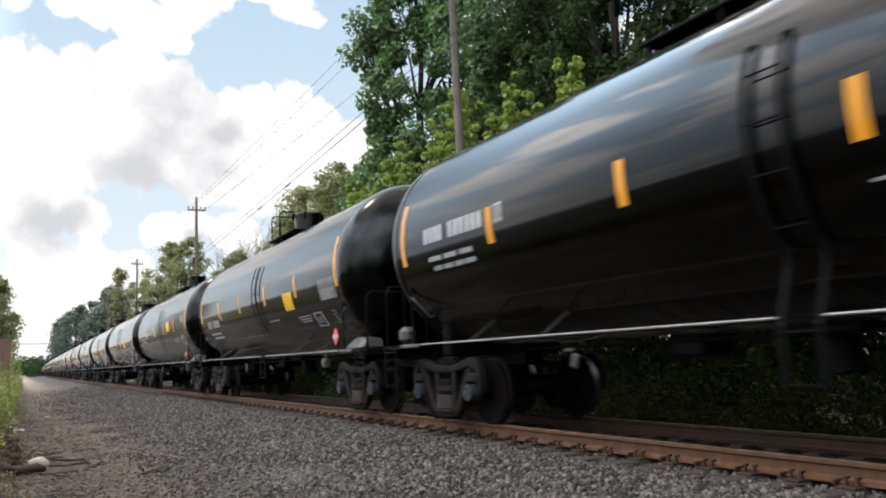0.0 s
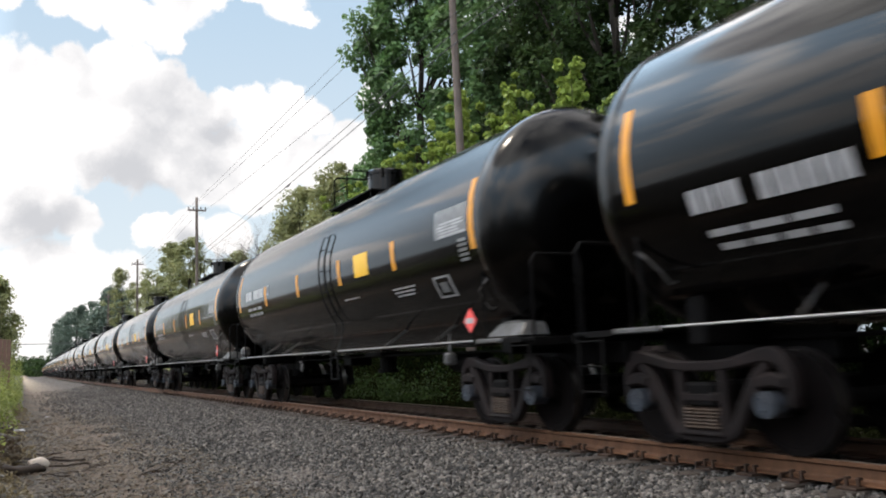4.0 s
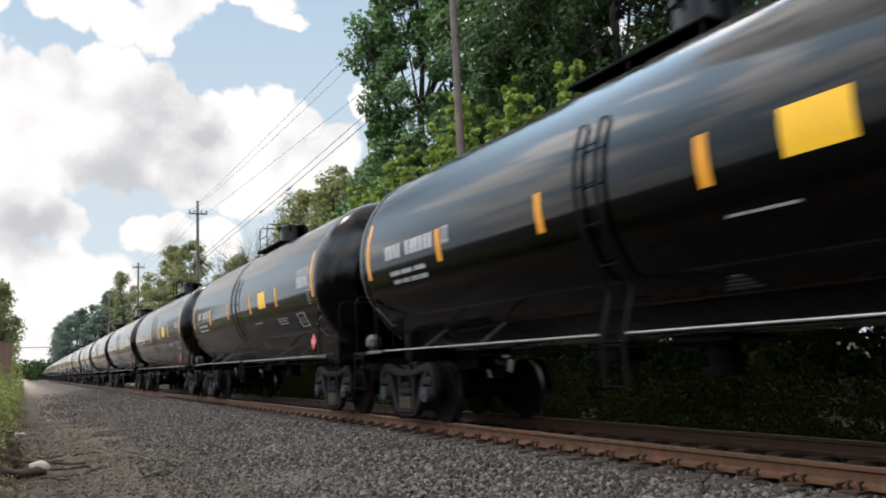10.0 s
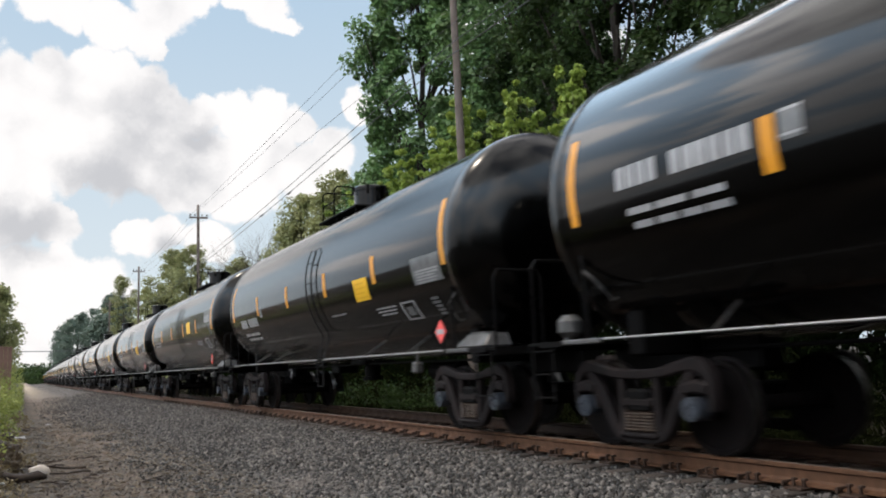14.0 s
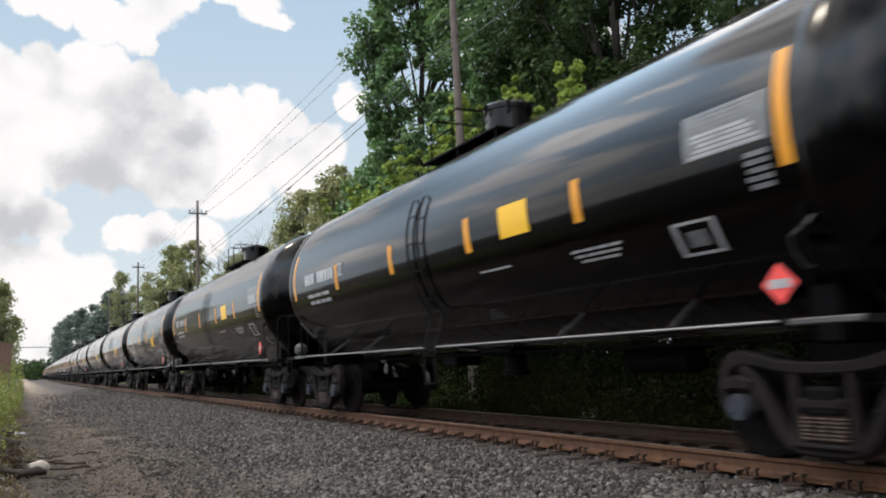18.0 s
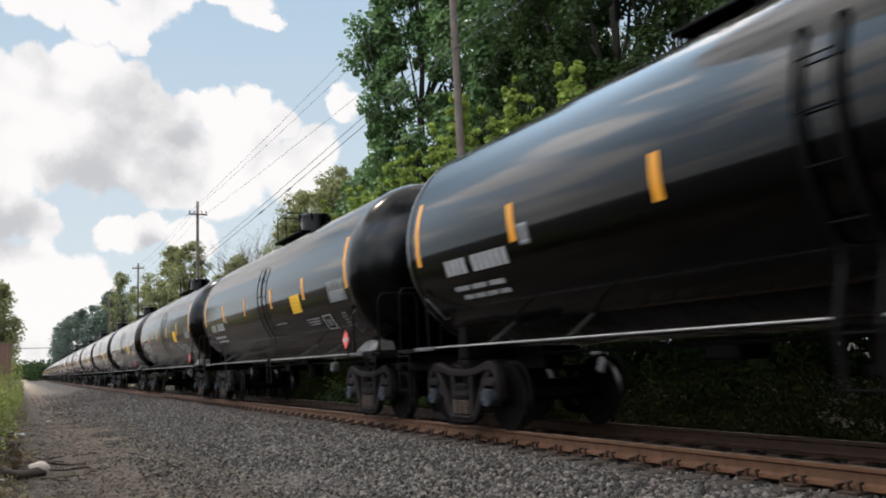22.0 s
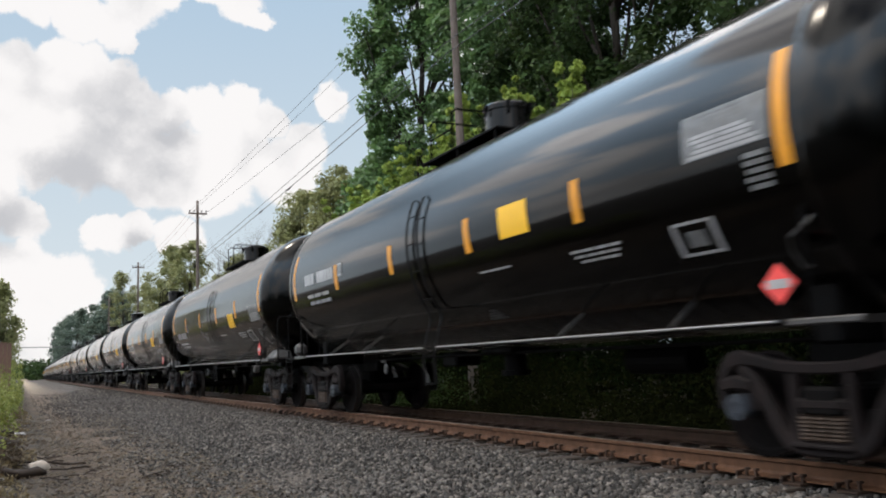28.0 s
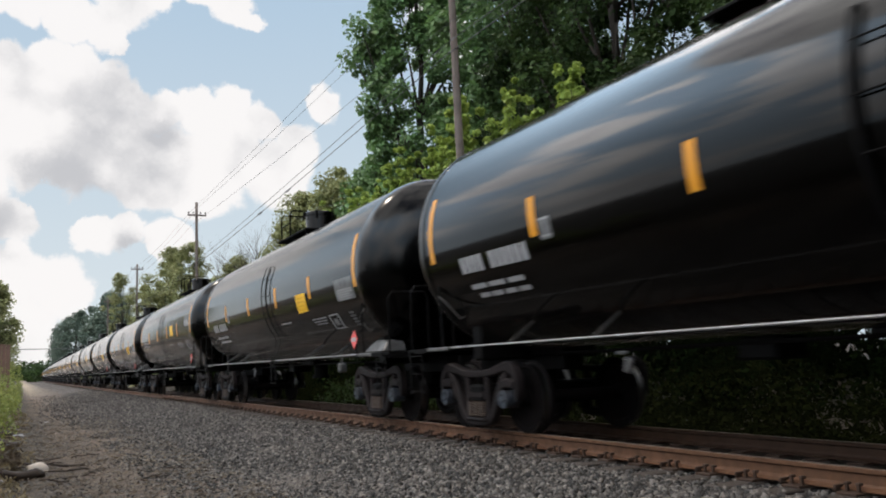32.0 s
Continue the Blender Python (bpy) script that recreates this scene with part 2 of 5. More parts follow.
def tank_paint(name, g0, g1, dust):
    m, nt = material(name)
    co = nt.coords()
    rnd = nt.add("ShaderNodeObjectInfo").outputs["Random"]
    off = nt.add("ShaderNodeCombineXYZ", {0: nt.math("MULTIPLY", rnd, 17.0), 1: nt.math("MULTIPLY", rnd, 31.0)}).outputs[0]
    p = nt.vmath("ADD", co, off).outputs[0]
    streak = nt.noise(nt.stretch(p, (0.6, 5.0, 0.45)), 1.0, 5, 0.6)
    film = nt.noise(nt.stretch(p, (1, 0.35, 1)), 1.1, 5, 0.6)
    fine = nt.noise(p, 55.0, 3)
    f = nt.math("MULTIPLY", nt.remap(nt.math("ADD", nt.math("MULTIPLY", streak, 0.6), nt.math("MULTIPLY", film, 0.6)), 0.5, 0.85), 0.55)
    col = nt.mix(f, (0.0003, 0.0003, 0.0003), (0.0009, 0.0007, 0.0006))
    rough = nt.remap(nt.math("ADD", nt.math("MULTIPLY", film, 0.7), nt.math("MULTIPLY", fine, 0.2)), 0.3, 0.65, 0.18, 0.36)
    gloss = nt.remap(nt.math("ADD", nt.math("MULTIPLY", film, 0.7), nt.math("MULTIPLY", streak, 0.3)), 0.35, 0.62, g0, g1)
    plates = nt.noise(nt.stretch(p, (1, 0.5, 1)), 1.6, 2)
    n = nt.bump(plates, 0.10, 0.012)
    b = finish(nt, col, rough, 0.0, n, 0.0, 1.0, gloss, 1.29)
    # a thin film of road dust, seen along the surface more than face on
    nt.tree.links.new(nt.remap(film, 0.35, 0.65, dust * 0.6, dust), b.inputs["Sheen Weight"])
    b.inputs["Sheen Roughness"].default_value = 0.22
    b.inputs["Sheen Tint"].default_value = (0.92, 0.78, 0.68, 1)
    return m


TANK = tank_paint("black_tank_paint", 0.07, 0.13, 0.19)
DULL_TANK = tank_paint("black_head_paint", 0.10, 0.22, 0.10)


def leaf_material(name, dark, light, spec=0.2):
    m, nt = material(name)
    rnd = nt.add("ShaderNodeNewGeometry").outputs["Random Per Island"]
    obr = nt.add("ShaderNodeObjectInfo").outputs["Random"]
    clump = nt.noise(nt.coords(), 0.35, 3)
    c = nt.mix(nt.math("MULTIPLY_ADD", nt.remap(clump, 0.35, 0.65), 0.5, nt.math("MULTIPLY", rnd, 0.5)), dark, light)
    c = nt.mix(nt.math("MULTIPLY", obr, 0.25), c, tuple(v * 0.7 for v in dark))
    b = nt.add("ShaderNodeBsdfPrincipled", {"Base Color": c, "Roughness": 0.5, "Specular IOR Level": spec})
    tr = nt.add("ShaderNodeBsdfTranslucent", {"Color": nt.mix(0.5, c, light)})
    mx = nt.add("ShaderNodeMixShader", {0: 0.28, 1: b.outputs[0], 2: tr.outputs[0]})
    nt.add("ShaderNodeOutputMaterial", {"Surface": mx.outputs[0]})
    return m


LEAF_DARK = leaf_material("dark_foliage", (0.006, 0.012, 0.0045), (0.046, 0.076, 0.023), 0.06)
LEAF_POPLAR = leaf_material("poplar_leaves", (0.018, 0.046, 0.014), (0.155, 0.265, 0.090), 0.3)
LEAF_MID = leaf_material("mid_foliage", (0.110, 0.124, 0.048), (0.30, 0.305, 0.135))
# leaf colour of the far trees, with the blue of the haze mixed in
LEAF_HAZED = leaf_material("hazed_far_foliage", (0.050, 0.076, 0.056), (0.115, 0.150, 0.115))
LEAF_LIGHT = leaf_material("light_foliage", (0.13, 0.20, 0.034), (0.34, 0.42, 0.088))
# near-black leaf colour carries the deep shade behind the train
THICKET_SHADED = leaf_material("shaded_thicket_leaves", (0.0035, 0.0063, 0.00245), (0.0112, 0.0168, 0.0056), 0.0)
WEED = leaf_material("weed_leaves", (0.075, 0.10, 0.020), (0.24, 0.26, 0.065))
# verge leaves, likewise darkened in colour for the shade there
VERGE_SHADED = leaf_material("shaded_verge_leaves", (0.004, 0.0055, 0.002), (0.014, 0.016, 0.006), 0.0)
LITTER = leaf_material("brown_litter", (0.02, 0.014, 0.009), (0.11, 0.08, 0.05))
DRYGRASS = leaf_material("dry_grass", (0.075, 0.058, 0.032), (0.19, 0.15, 0.085))
TWIG = worn("dead_twigs", (0.045, 0.034, 0.028), (0.022, 0.016, 0.013), 4.0, 0.7, (0.8, 0.95), bump=0.5)
LOG = worn("wet_dark_log", (0.016, 0.010, 0.007), (0.038, 0.025, 0.017), 9.0, 0.8, (0.7, 0.95), bump=0.9, fine=30)


def ground_material():
    m, nt = material("ballast_and_earth")
    co = nt.coords()
    cell = nt.add("ShaderNodeTexVoronoi", {"Vector": co, "Scale": 21.0})
    cell2 = nt.add("ShaderNodeTexVoronoi", {"Vector": co, "Scale": 47.0})
    tone = nt.add("ShaderNodeSeparateColor", {0: cell.outputs["Color"]}).outputs[0]
    tone2 = nt.add("ShaderNodeSeparateColor", {0: cell2.outputs["Color"]}).outputs[1]
    patch = nt.noise(co, 0.7, 5)
    big = nt.noise(co, 0.13, 4)
    stone = nt.mix(tone, (0.016, 0.013, 0.0117), (0.103, 0.087, 0.076))
    grit = nt.mix(tone2, (0.028, 0.0178, 0.0114), (0.132, 0.093, 0.064))
    grit = nt.mix(nt.remap(patch, 0.4, 0.65), grit, (0.051, 0.037, 0.027))
    x = nt.add("ShaderNodeSeparateXYZ", {0: co}).outputs
    # far path made paler and warmer in base colour, for sunlight lying there
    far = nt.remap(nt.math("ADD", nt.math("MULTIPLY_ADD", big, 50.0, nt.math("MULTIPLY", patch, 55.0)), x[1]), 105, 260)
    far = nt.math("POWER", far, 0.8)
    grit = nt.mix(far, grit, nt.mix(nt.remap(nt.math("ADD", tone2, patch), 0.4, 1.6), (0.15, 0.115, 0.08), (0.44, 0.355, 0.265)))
    soil = nt.mix(patch, (0.0121, 0.00935, 0.0066), (0.03025, 0.0231, 0.01595))
    edge = nt.math("MULTIPLY_ADD", patch, 1.6, nt.math("MULTIPLY", big, 1.5))
    onballast = nt.remap(nt.math("ADD", x[0], edge), 2.6, 5.5)
    c = nt.mix(onballast, grit, stone)
    left = nt.remap(nt.math("MULTIPLY_ADD", patch, -1.6, x[0]), -0.7, 0.3, 1.0, 0.0)
    right = nt.remap(nt.math("ADD", x[0], edge), 9.6, 11.0)
    c = nt.mix(nt.math("MAXIMUM", left, right), c, soil)
    h = nt.math("MULTIPLY", cell.outputs["Distance"], -1.0)
    h2 = nt.math("MULTIPLY", cell2.outputs["Distance"], -1.0)
    hh = nt.math("ADD", nt.math("MULTIPLY", h, onballast), nt.math("MULTIPLY", h2, 0.5))
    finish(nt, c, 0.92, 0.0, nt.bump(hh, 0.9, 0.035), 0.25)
    return m


GROUND = ground_material()


def stone_material():
    m, nt = material("ballast_stone")
    rnd = nt.add("ShaderNodeNewGeometry").outputs["Random Per Island"]
    fine = nt.noise(nt.coords(), 60.0, 3)
    c = nt.mix(nt.math("POWER", rnd, 2.6), (0.0095, 0.0083, 0.0076), (0.145, 0.127, 0.113))
    c = nt.mix(nt.math("MULTIPLY", fine, 0.35), c, (0.040, 0.035, 0.031))
    finish(nt, c, 0.9, 0.0, nt.bump(fine, 0.4, 0.004), 0.3)
    return m


BALLAST = stone_material()


# ---- mesh helpers ----
def part(name, bm, mat, parent=None, label="", at=None, smooth=False):
    """Links a bmesh as one mesh object under a thing or under a part."""
    me = bpy.data.meshes.new(name)
    bm.to_mesh(me)
    bm.free()
    for m in (mat if isinstance(mat, (list, tuple)) else [mat]):
        me.materials.append(m)
    if smooth:
        me.shade_smooth()
    ob = new(name, me)
    ob.parent = parent
    if at is not None:
        ob.matrix_basis = at
    return tagged(ob, label)


def again(ob, name, parent, at):
    """The same part once more, on the same mesh."""
    o = new(name, ob.data)
    o.parent = parent
    o.matrix_basis = at
    return tagged(o, ob.get("label", ""))


def empty(name, m, label, category, group="", kind=""):
    e = new(name)
    e.empty_display_size = 0.3
    e.matrix_basis = m
    return tagged(e, label, category, group, kind)


def add_box(bm, c, s, m=None, bevel=0.0, mat=0):
    r = bmesh.ops.create_cube(bm, size=1.0)
    vs = r["verts"]
    for v in vs:
        v.co = Vector((v.co.x * s[0], v.co.y * s[1], v.co.z * s[2]))
    if bevel:
        es = list({e for v in vs for e in v.link_edges})
        vs = list({v for f in bmesh.ops.bevel(bm, geom=es, offset=bevel, segments=1, affect="EDGES")["faces"] for v in f.verts} | {v for v in vs if v.is_valid})
    t = Matrix.Translation(c) @ (m or Matrix.Identity(4))
    for v in vs:
        v.co = t @ v.co
    for f in {f for v in vs for f in v.link_faces}:
        f.material_index = mat
    return vs


def add_rod(bm, a, b, r, n=8, r2=None, mat=0):
    a, b = Vector(a), Vector(b)
    d = b - a
    res = bmesh.ops.create_cone(bm, cap_ends=True, segments=n, radius1=r, radius2=r if r2 is None else r2, depth=d.length)
    m = Matrix.Translation((a + b) / 2) @ d.to_track_quat("Z", "Y").to_matrix().to_4x4()
    for v in res["verts"]:
        v.co = m @ v.co
    for f in {f for v in res["verts"] for f in v.link_faces}:
        f.material_index = mat
    return res["verts"]


def add_tube(bm, pts, r, n=6):
    """A bent round bar through the points."""
    pts = [Vector(p) for p in pts]
    rings = []
    for i, p in enumerate(pts):
        d = (pts[min(i + 1, len(pts) - 1)] - pts[max(i - 1, 0)]).normalized()
        q = d.to_track_quat("Z", "Y")
        rings.append([bm.verts.new(p + q @ Vector((r * math.cos(2 * math.pi * k / n), r * math.sin(2 * math.pi * k / n), 0))) for k in range(n)])
    for lo, hi in zip(rings, rings[1:]):
        for k in range(n):
            bm.faces.new((lo[k], lo[(k + 1) % n], hi[(k + 1) % n], hi[k]))
    bm.faces.new(rings[0][::-1])
    bm.faces.new(rings[-1])


def add_lathe(bm, profile, n=48, axis="Y", mat=0):
    """Turns (radius, along) pairs round an axis."""
    rings = []
    for r, h in profile:
        ring = []
        for k in range(n):
            a = 2 * math.pi * k / n
            c, s = r * math.cos(a), r * math.sin(a)
            ring.append(bm.verts.new({"Y": (c, h, s), "X": (h, c, s), "Z": (c, s, h)}[axis]))
        rings.append(ring)
    for lo, hi in zip(rings, rings[1:]):
        for k in range(n):
            f = bm.faces.new((lo[k], lo[(k + 1) % n], hi[(k + 1) % n], hi[k]))
            f.material_index = mat
    return rings


def soup(name, verts, faces, mats, parent=None, label="", smooth=False):
    """A mesh from plain arrays, for the many small pieces."""
    me = bpy.data.meshes.new(name)
    verts = np.asarray(verts, dtype=np.float32).reshape(-1, 3)
    faces = np.asarray(faces, dtype=np.int32)
    n, k = faces.shape
    me.vertices.add(len(verts))
    me.vertices.foreach_set("co", verts.ravel())
    me.loops.add(n * k)
    me.loops.foreach_set("vertex_index", faces.ravel())
    me.polygons.add(n)
    me.polygons.foreach_set("loop_start", np.arange(0, n * k, k, dtype=np.int32))
    me.update(calc_edges=True)
    me.validate()
    for m in mats:
        me.materials.append(m)
    if smooth:
        me.shade_smooth()
    ob = new(name, me)
    ob.parent = parent
    return tagged(ob, label)


# ---- ground ----
LAND = ((-900, 2.0), (-120, 1.2), (-30, 0.9), (-8, 0.7), (-3, 0.55), (-1.6, 0.4), (-0.9, 0.2), (-0.5, -0.02), (-0.1, -0.22), (0.5, -0.31), (1.2, -0.33), (2.2, -0.33),
        (3.0, -0.31), (3.7, -0.25), (4.4, -0.14), (5.0, -0.06), (5.5, -0.035), (6.2, -0.055), (6.73, -0.07), (7.3, -0.07), (8.2, -0.06), (8.8, -0.15),
        (9.6, -0.3), (10.6, -0.34), (12, -0.15), (14, 0.1), (18, 0.35), (40, 0.8), (150, 2.0), (900, 6.0))


def land(x):
    return float(np.interp(x, [p[0] for p in LAND], [p[1] for p in LAND]))


def make_ground():
    ys = list(np.arange(-60, 4, 4.0)) + list(np.arange(4, 40, 0.5)) + list(np.arange(40, 120, 4.0)) + list(np.arange(120, 700, 20.0)) + [900, 1500, 3300]
    ys = [-3300, -900, -200] + ys
    xs = sorted(set([p[0] for p in LAND] + list(np.arange(-0.5, 5.6, 0.3)) + [-3300, 3300]))
    verts, faces = [], []
    for y in ys:
        b = bend(min(y, 900))
        for x in xs:
            z = land(x)
            if -2 < x < 12 and 0 < y < 60:
                z += 0.03 * noise.noise((x * 0.8, y * 0.8, 0)) * (0.3 if 5 < x < 8.5 else 1.0)
            verts.append((x + b, y, z))
    w = len(xs)
    for j in range(len(ys) - 1):
        for i in range(w - 1):
            faces.append((j * w + i, j * w + i + 1, (j + 1) * w + i + 1, (j + 1) * w + i))
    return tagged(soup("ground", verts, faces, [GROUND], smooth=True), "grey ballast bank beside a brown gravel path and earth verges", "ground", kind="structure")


make_ground()


# ---- track ----
def make_rail(x0, name, side=RAIL_RUST):
    prof = ((-0.076, 0.0), (-0.076, 0.012), (-0.02, 0.03), (-0.01, 0.05), (-0.01, 0.125), (-0.036, 0.14), (-0.037, 0.168), (-0.030, 0.176),
            (0.030, 0.176), (0.037, 0.168), (0.036, 0.14), (0.01, 0.125), (0.01, 0.05), (0.02, 0.03), (0.076, 0.012), (0.076, 0.0))
    bm = bmesh.new()
    ys = list(np.arange(-40, 60, 5.0)) + list(np.arange(60, 640, 12.0))
    rings = [[bm.verts.new((TRACK_X + x0 + bend(y) + px, y, RAIL_Z - 0.176 + pz)) for px, pz in prof] for y in ys]
    n = len(prof)
    for lo, hi in zip(rings, rings[1:]):
        for k in range(n):
            f = bm.faces.new((lo[k], lo[(k + 1) % n], hi[(k + 1) % n], hi[k]))
            f.material_index = 1 if k == 7 else 0
    bmesh.ops.recalc_face_normals(bm, faces=bm.faces)
    return tagged(part(name, bm, [side, RAIL_TOP]), "rust-brown steel rail with a worn shiny head", "rail", "rails of the track", "structure")


make_rail(-0.7525, "rail_1")
make_rail(0.7525, "rail_2", RAIL_SHADED)


# ---- tank car ----
RADIUS, AXIS, CAR_PITCH, MID = 1.594, 2.705, 15.891, 6.55
SHELL = 13.1


def on_tank(u, deg, lift=0.0):
    """A point of the tank's camera side: u metres from the far edge of the shell, deg above the middle."""
    a = radians(deg)
    return Vector((-(RADIUS + lift) * math.cos(a), MID - u, AXIS + (RADIUS + lift) * math.sin(a)))


def patch(bm, u0, u1, d0, d1, lift=0.006, steps=4):
    """A thin plate laid on the tank."""
    lo, hi = [], []
    for i in range(steps + 1):
        d = d0 + (d1 - d0) * i / steps
        lo.append((bm.verts.new(on_tank(u0, d, lift)), bm.verts.new(on_tank(u1, d, lift))))
        hi.append((bm.verts.new(on_tank(u0, d, -0.01)), bm.verts.new(on_tank(u1, d, -0.01))))
    for i in range(steps):
        bm.faces.new((lo[i][0], lo[i][1], lo[i + 1][1], lo[i + 1][0]))
        for s in (0, 1):
            bm.faces.new((lo[i][s], lo[i + 1][s], hi[i + 1][s], hi[i][s]))
    for i in (0, steps):
        bm.faces.new((lo[i][0], lo[i][1], hi[i][1], hi[i][0]))


def word(bm, u0, u1, d0, d1, count, gap=0.22, rnd=None):
    """A row of upright letter-sized bars on one strip, with black between them."""
    w = (u1 - u0) / count
    cuts = []
    for i in range(count):
        k = rnd.uniform(0.0, 0.12) if rnd else 0.0
        cuts += [u0 + i * w + w * (gap / 2 + k), u0 + (i + 1) * w - w * gap / 2]
    cols = [[bm.verts.new(on_tank(u, d, 0.005)) for d in (d0, (d0 + d1) / 2, d1)] for u in cuts]
    for i in range(len(cols) - 1):
        for j in (0, 1):
            f = bm.faces.new((cols[i][j], cols[i + 1][j], cols[i + 1][j + 1], cols[i][j + 1]))
            f.material_index = i % 2


def plate_patch(name, mat, parent, spans, label=""):
    bm = bmesh.new()
    for s in spans:
        patch(bm, *s)
    bmesh.ops.recalc_face_normals(bm, faces=bm.faces)
    ob = part(name, bm, mat, parent, label, smooth=True)
    ob.data.set_sharp_from_angle(angle=0.7)
    return ob


def add_strap(bm, line, widths, depth):
    """A cast bar with rounded edges along a smooth line of (y, z) places, wider and narrower on its way."""
    pts, ws = [], []
    n = len(line)
    for i in range(n - 1):
        p = [Vector(line[max(0, min(n - 1, i + j))]) for j in (-1, 0, 1, 2)]
        steps = 4 if n > 3 else 1
        for k in range(steps):
            t = k / steps
            pts.append(0.5 * (2 * p[1] + (p[2] - p[0]) * t + (2 * p[0] - 5 * p[1] + 4 * p[2] - p[3]) * t * t + (3 * p[1] - p[0] - 3 * p[2] + p[3]) * t ** 3))
            ws.append(widths[i] + (widths[i + 1] - widths[i]) * t)
    pts.append(Vector(line[-1]))
    ws.append(widths[-1])
    rings = []
    for i, p in enumerate(pts):
        d = (pts[min(i + 1, len(pts) - 1)] - pts[max(i - 1, 0)]).normalized()
        side, h, x = Vector((-d.y, d.x)), ws[i] / 2, depth / 2
        c = min(h, x) * 0.35
        ring = []
        for a, b in ((x, h - c), (x - c, h), (c - x, h), (-x, h - c), (-x, c - h), (c - x, -h), (x - c, -h), (x, c - h)):
            q = p + side * b
            ring.append(bm.verts.new((a, q.x, q.y)))
        rings.append(ring)
    fs = [bm.faces.new(rings[0]), bm.faces.new(rings[-1])]
    for lo, hi in zip(rings, rings[1:]):
        for k in range(8):
            fs.append(bm.faces.new((lo[k], lo[(k + 1) % 8], hi[(k + 1) % 8], hi[k])))
    bmesh.ops.recalc_face_normals(bm, faces=fs)


def make_truck(car, y):
    t = bpy.data.objects.new("truck", None)
    scene.collection.objects.link(t)
    t.parent = car
    t.matrix_basis = Matrix.Translation((0, y, 0))
    t.empty_display_size = 0.2
    # cast side frame: outline with two slanted openings and a spring window
    wb = 0.82
    bm = bmesh.new()
    half_top = [(1.03, 0.44), (1.03, 0.66), (0.97, 0.80), (0.84, 0.875), (0.66, 0.86), (0.36, 0.80), (0.0, 0.785)]
    half_low = [(0.80, 0.80), (0.66, 0.66), (0.52, 0.44), (0.40, 0.24), (0.27, 0.155), (0.0, 0.14)]
    for half_line, w in ((half_top, (0.075, 0.10, 0.13, 0.15, 0.12, 0.10, 0.10)), (half_low, (0.10, 0.13, 0.13, 0.13, 0.12, 0.13))):
        add_strap(bm, [(-a, b) for a, b in half_line] + half_line[-2::-1], list(w) + list(w[-2::-1]), 0.13)
    for sg in (-1, 1):
        add_strap(bm, [(sg * 0.27, 0.77), (sg * 0.27, 0.20)], (0.085, 0.10), 0.11)
        add_strap(bm, [(sg * 1.00, 0.64), (sg * 0.85, 0.67), (sg * 0.70, 0.64)], (0.10, 0.13, 0.10), 0.17)
        add_strap(bm, [(sg * 0.69, 0.66), (sg * 0.67, 0.43)], (0.08, 0.055), 0.12)
    add_box(bm, (0.0, 0, 0.50), (0.15, 0.44, 0.10), None, 0.025)
    add_box(bm, (-0.02, 0, 0.17), (0.17, 0.56, 0.045), None, 0.015)
    sf = part("side_frame", bm, TRUCK, t, "rusty grey cast side frame", Matrix.Translation((-1.03, 0, 0)))
    again(sf, "side_frame", t, Matrix.Translation((1.03, 0, 0)))
    bm = bmesh.new()
    add_box(bm, (0, 0, 0.52), (2.2, 0.36, 0.24), None, 0.03)
    add_rod(bm, (0, 0, 0.6), (0, 0, 0.82), 0.22, 14)
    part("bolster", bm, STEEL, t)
    bm = bmesh.new()
    add_lathe(bm, [(0.064 if k % 2 else 0.05, 0.21 + 0.016 * k) for k in range(14)], 12, "Z")
    sp = part("spring", bm, SPRING, t, "coiled bolster spring", Matrix.Translation((-1.07, -0.15, 0)))
    for yy in (0.0, 0.15):
        again(sp, "spring", t, Matrix.Translation((-1.07, yy, 0)))
    bm = bmesh.new()
    add_box(bm, (0, 0, 0.40), (1.9, 0.12, 0.12), None, 0.02)
    bb = part("brake_beam", bm, STEEL, t, at=Matrix.Translation((0, 0.33, 0)))
    again(bb, "brake_beam", t, Matrix.Translation((0, -0.33, 0)))
    for s in (-1, 1):
        bm = bmesh.new()
        prof = [(0.05, -0.09), (0.10, -0.09), (0.12, -0.03), (0.38, -0.035), (0.40, -0.055), (0.457, -0.055), (0.457, 0.045), (0.485, 0.055), (0.485, 0.075), (0.40, 0.075),
                (0.37, 0.03), (0.12, 0.03), (0.10, 0.08), (0.05, 0.08)]
        for side in (-1, 1):
            rings = add_lathe(bm, [(r, side * (0.76 - h)) for r, h in prof], 28, "X")
            for f in bm.faces:
                c = f.calc_center_median()
                if abs(math.hypot(c.y, c.z) - 0.457) < 0.004:
                    f.material_index = 1
        add_rod(bm, (-1.0, 0, 0), (1.0, 0, 0), 0.085, 14)
        for side in (-1, 1):
            vs = add_rod(bm, (side * 0.94, 0, 0), (side * 1.16, 0, 0), 0.115, 16, mat=2)
            for k in range(3):
                a = 2 * math.pi * k / 3
                add_rod(bm, (side * 1.16, 0.06 * math.cos(a), 0.06 * math.sin(a)), (side * 1.185, 0.06 * math.cos(a), 0.06 * math.sin(a)), 0.02, 6, mat=2)
        bmesh.ops.recalc_face_normals(bm, faces=bm.faces)
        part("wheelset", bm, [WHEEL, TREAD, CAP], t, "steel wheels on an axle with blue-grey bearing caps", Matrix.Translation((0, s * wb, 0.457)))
    return t


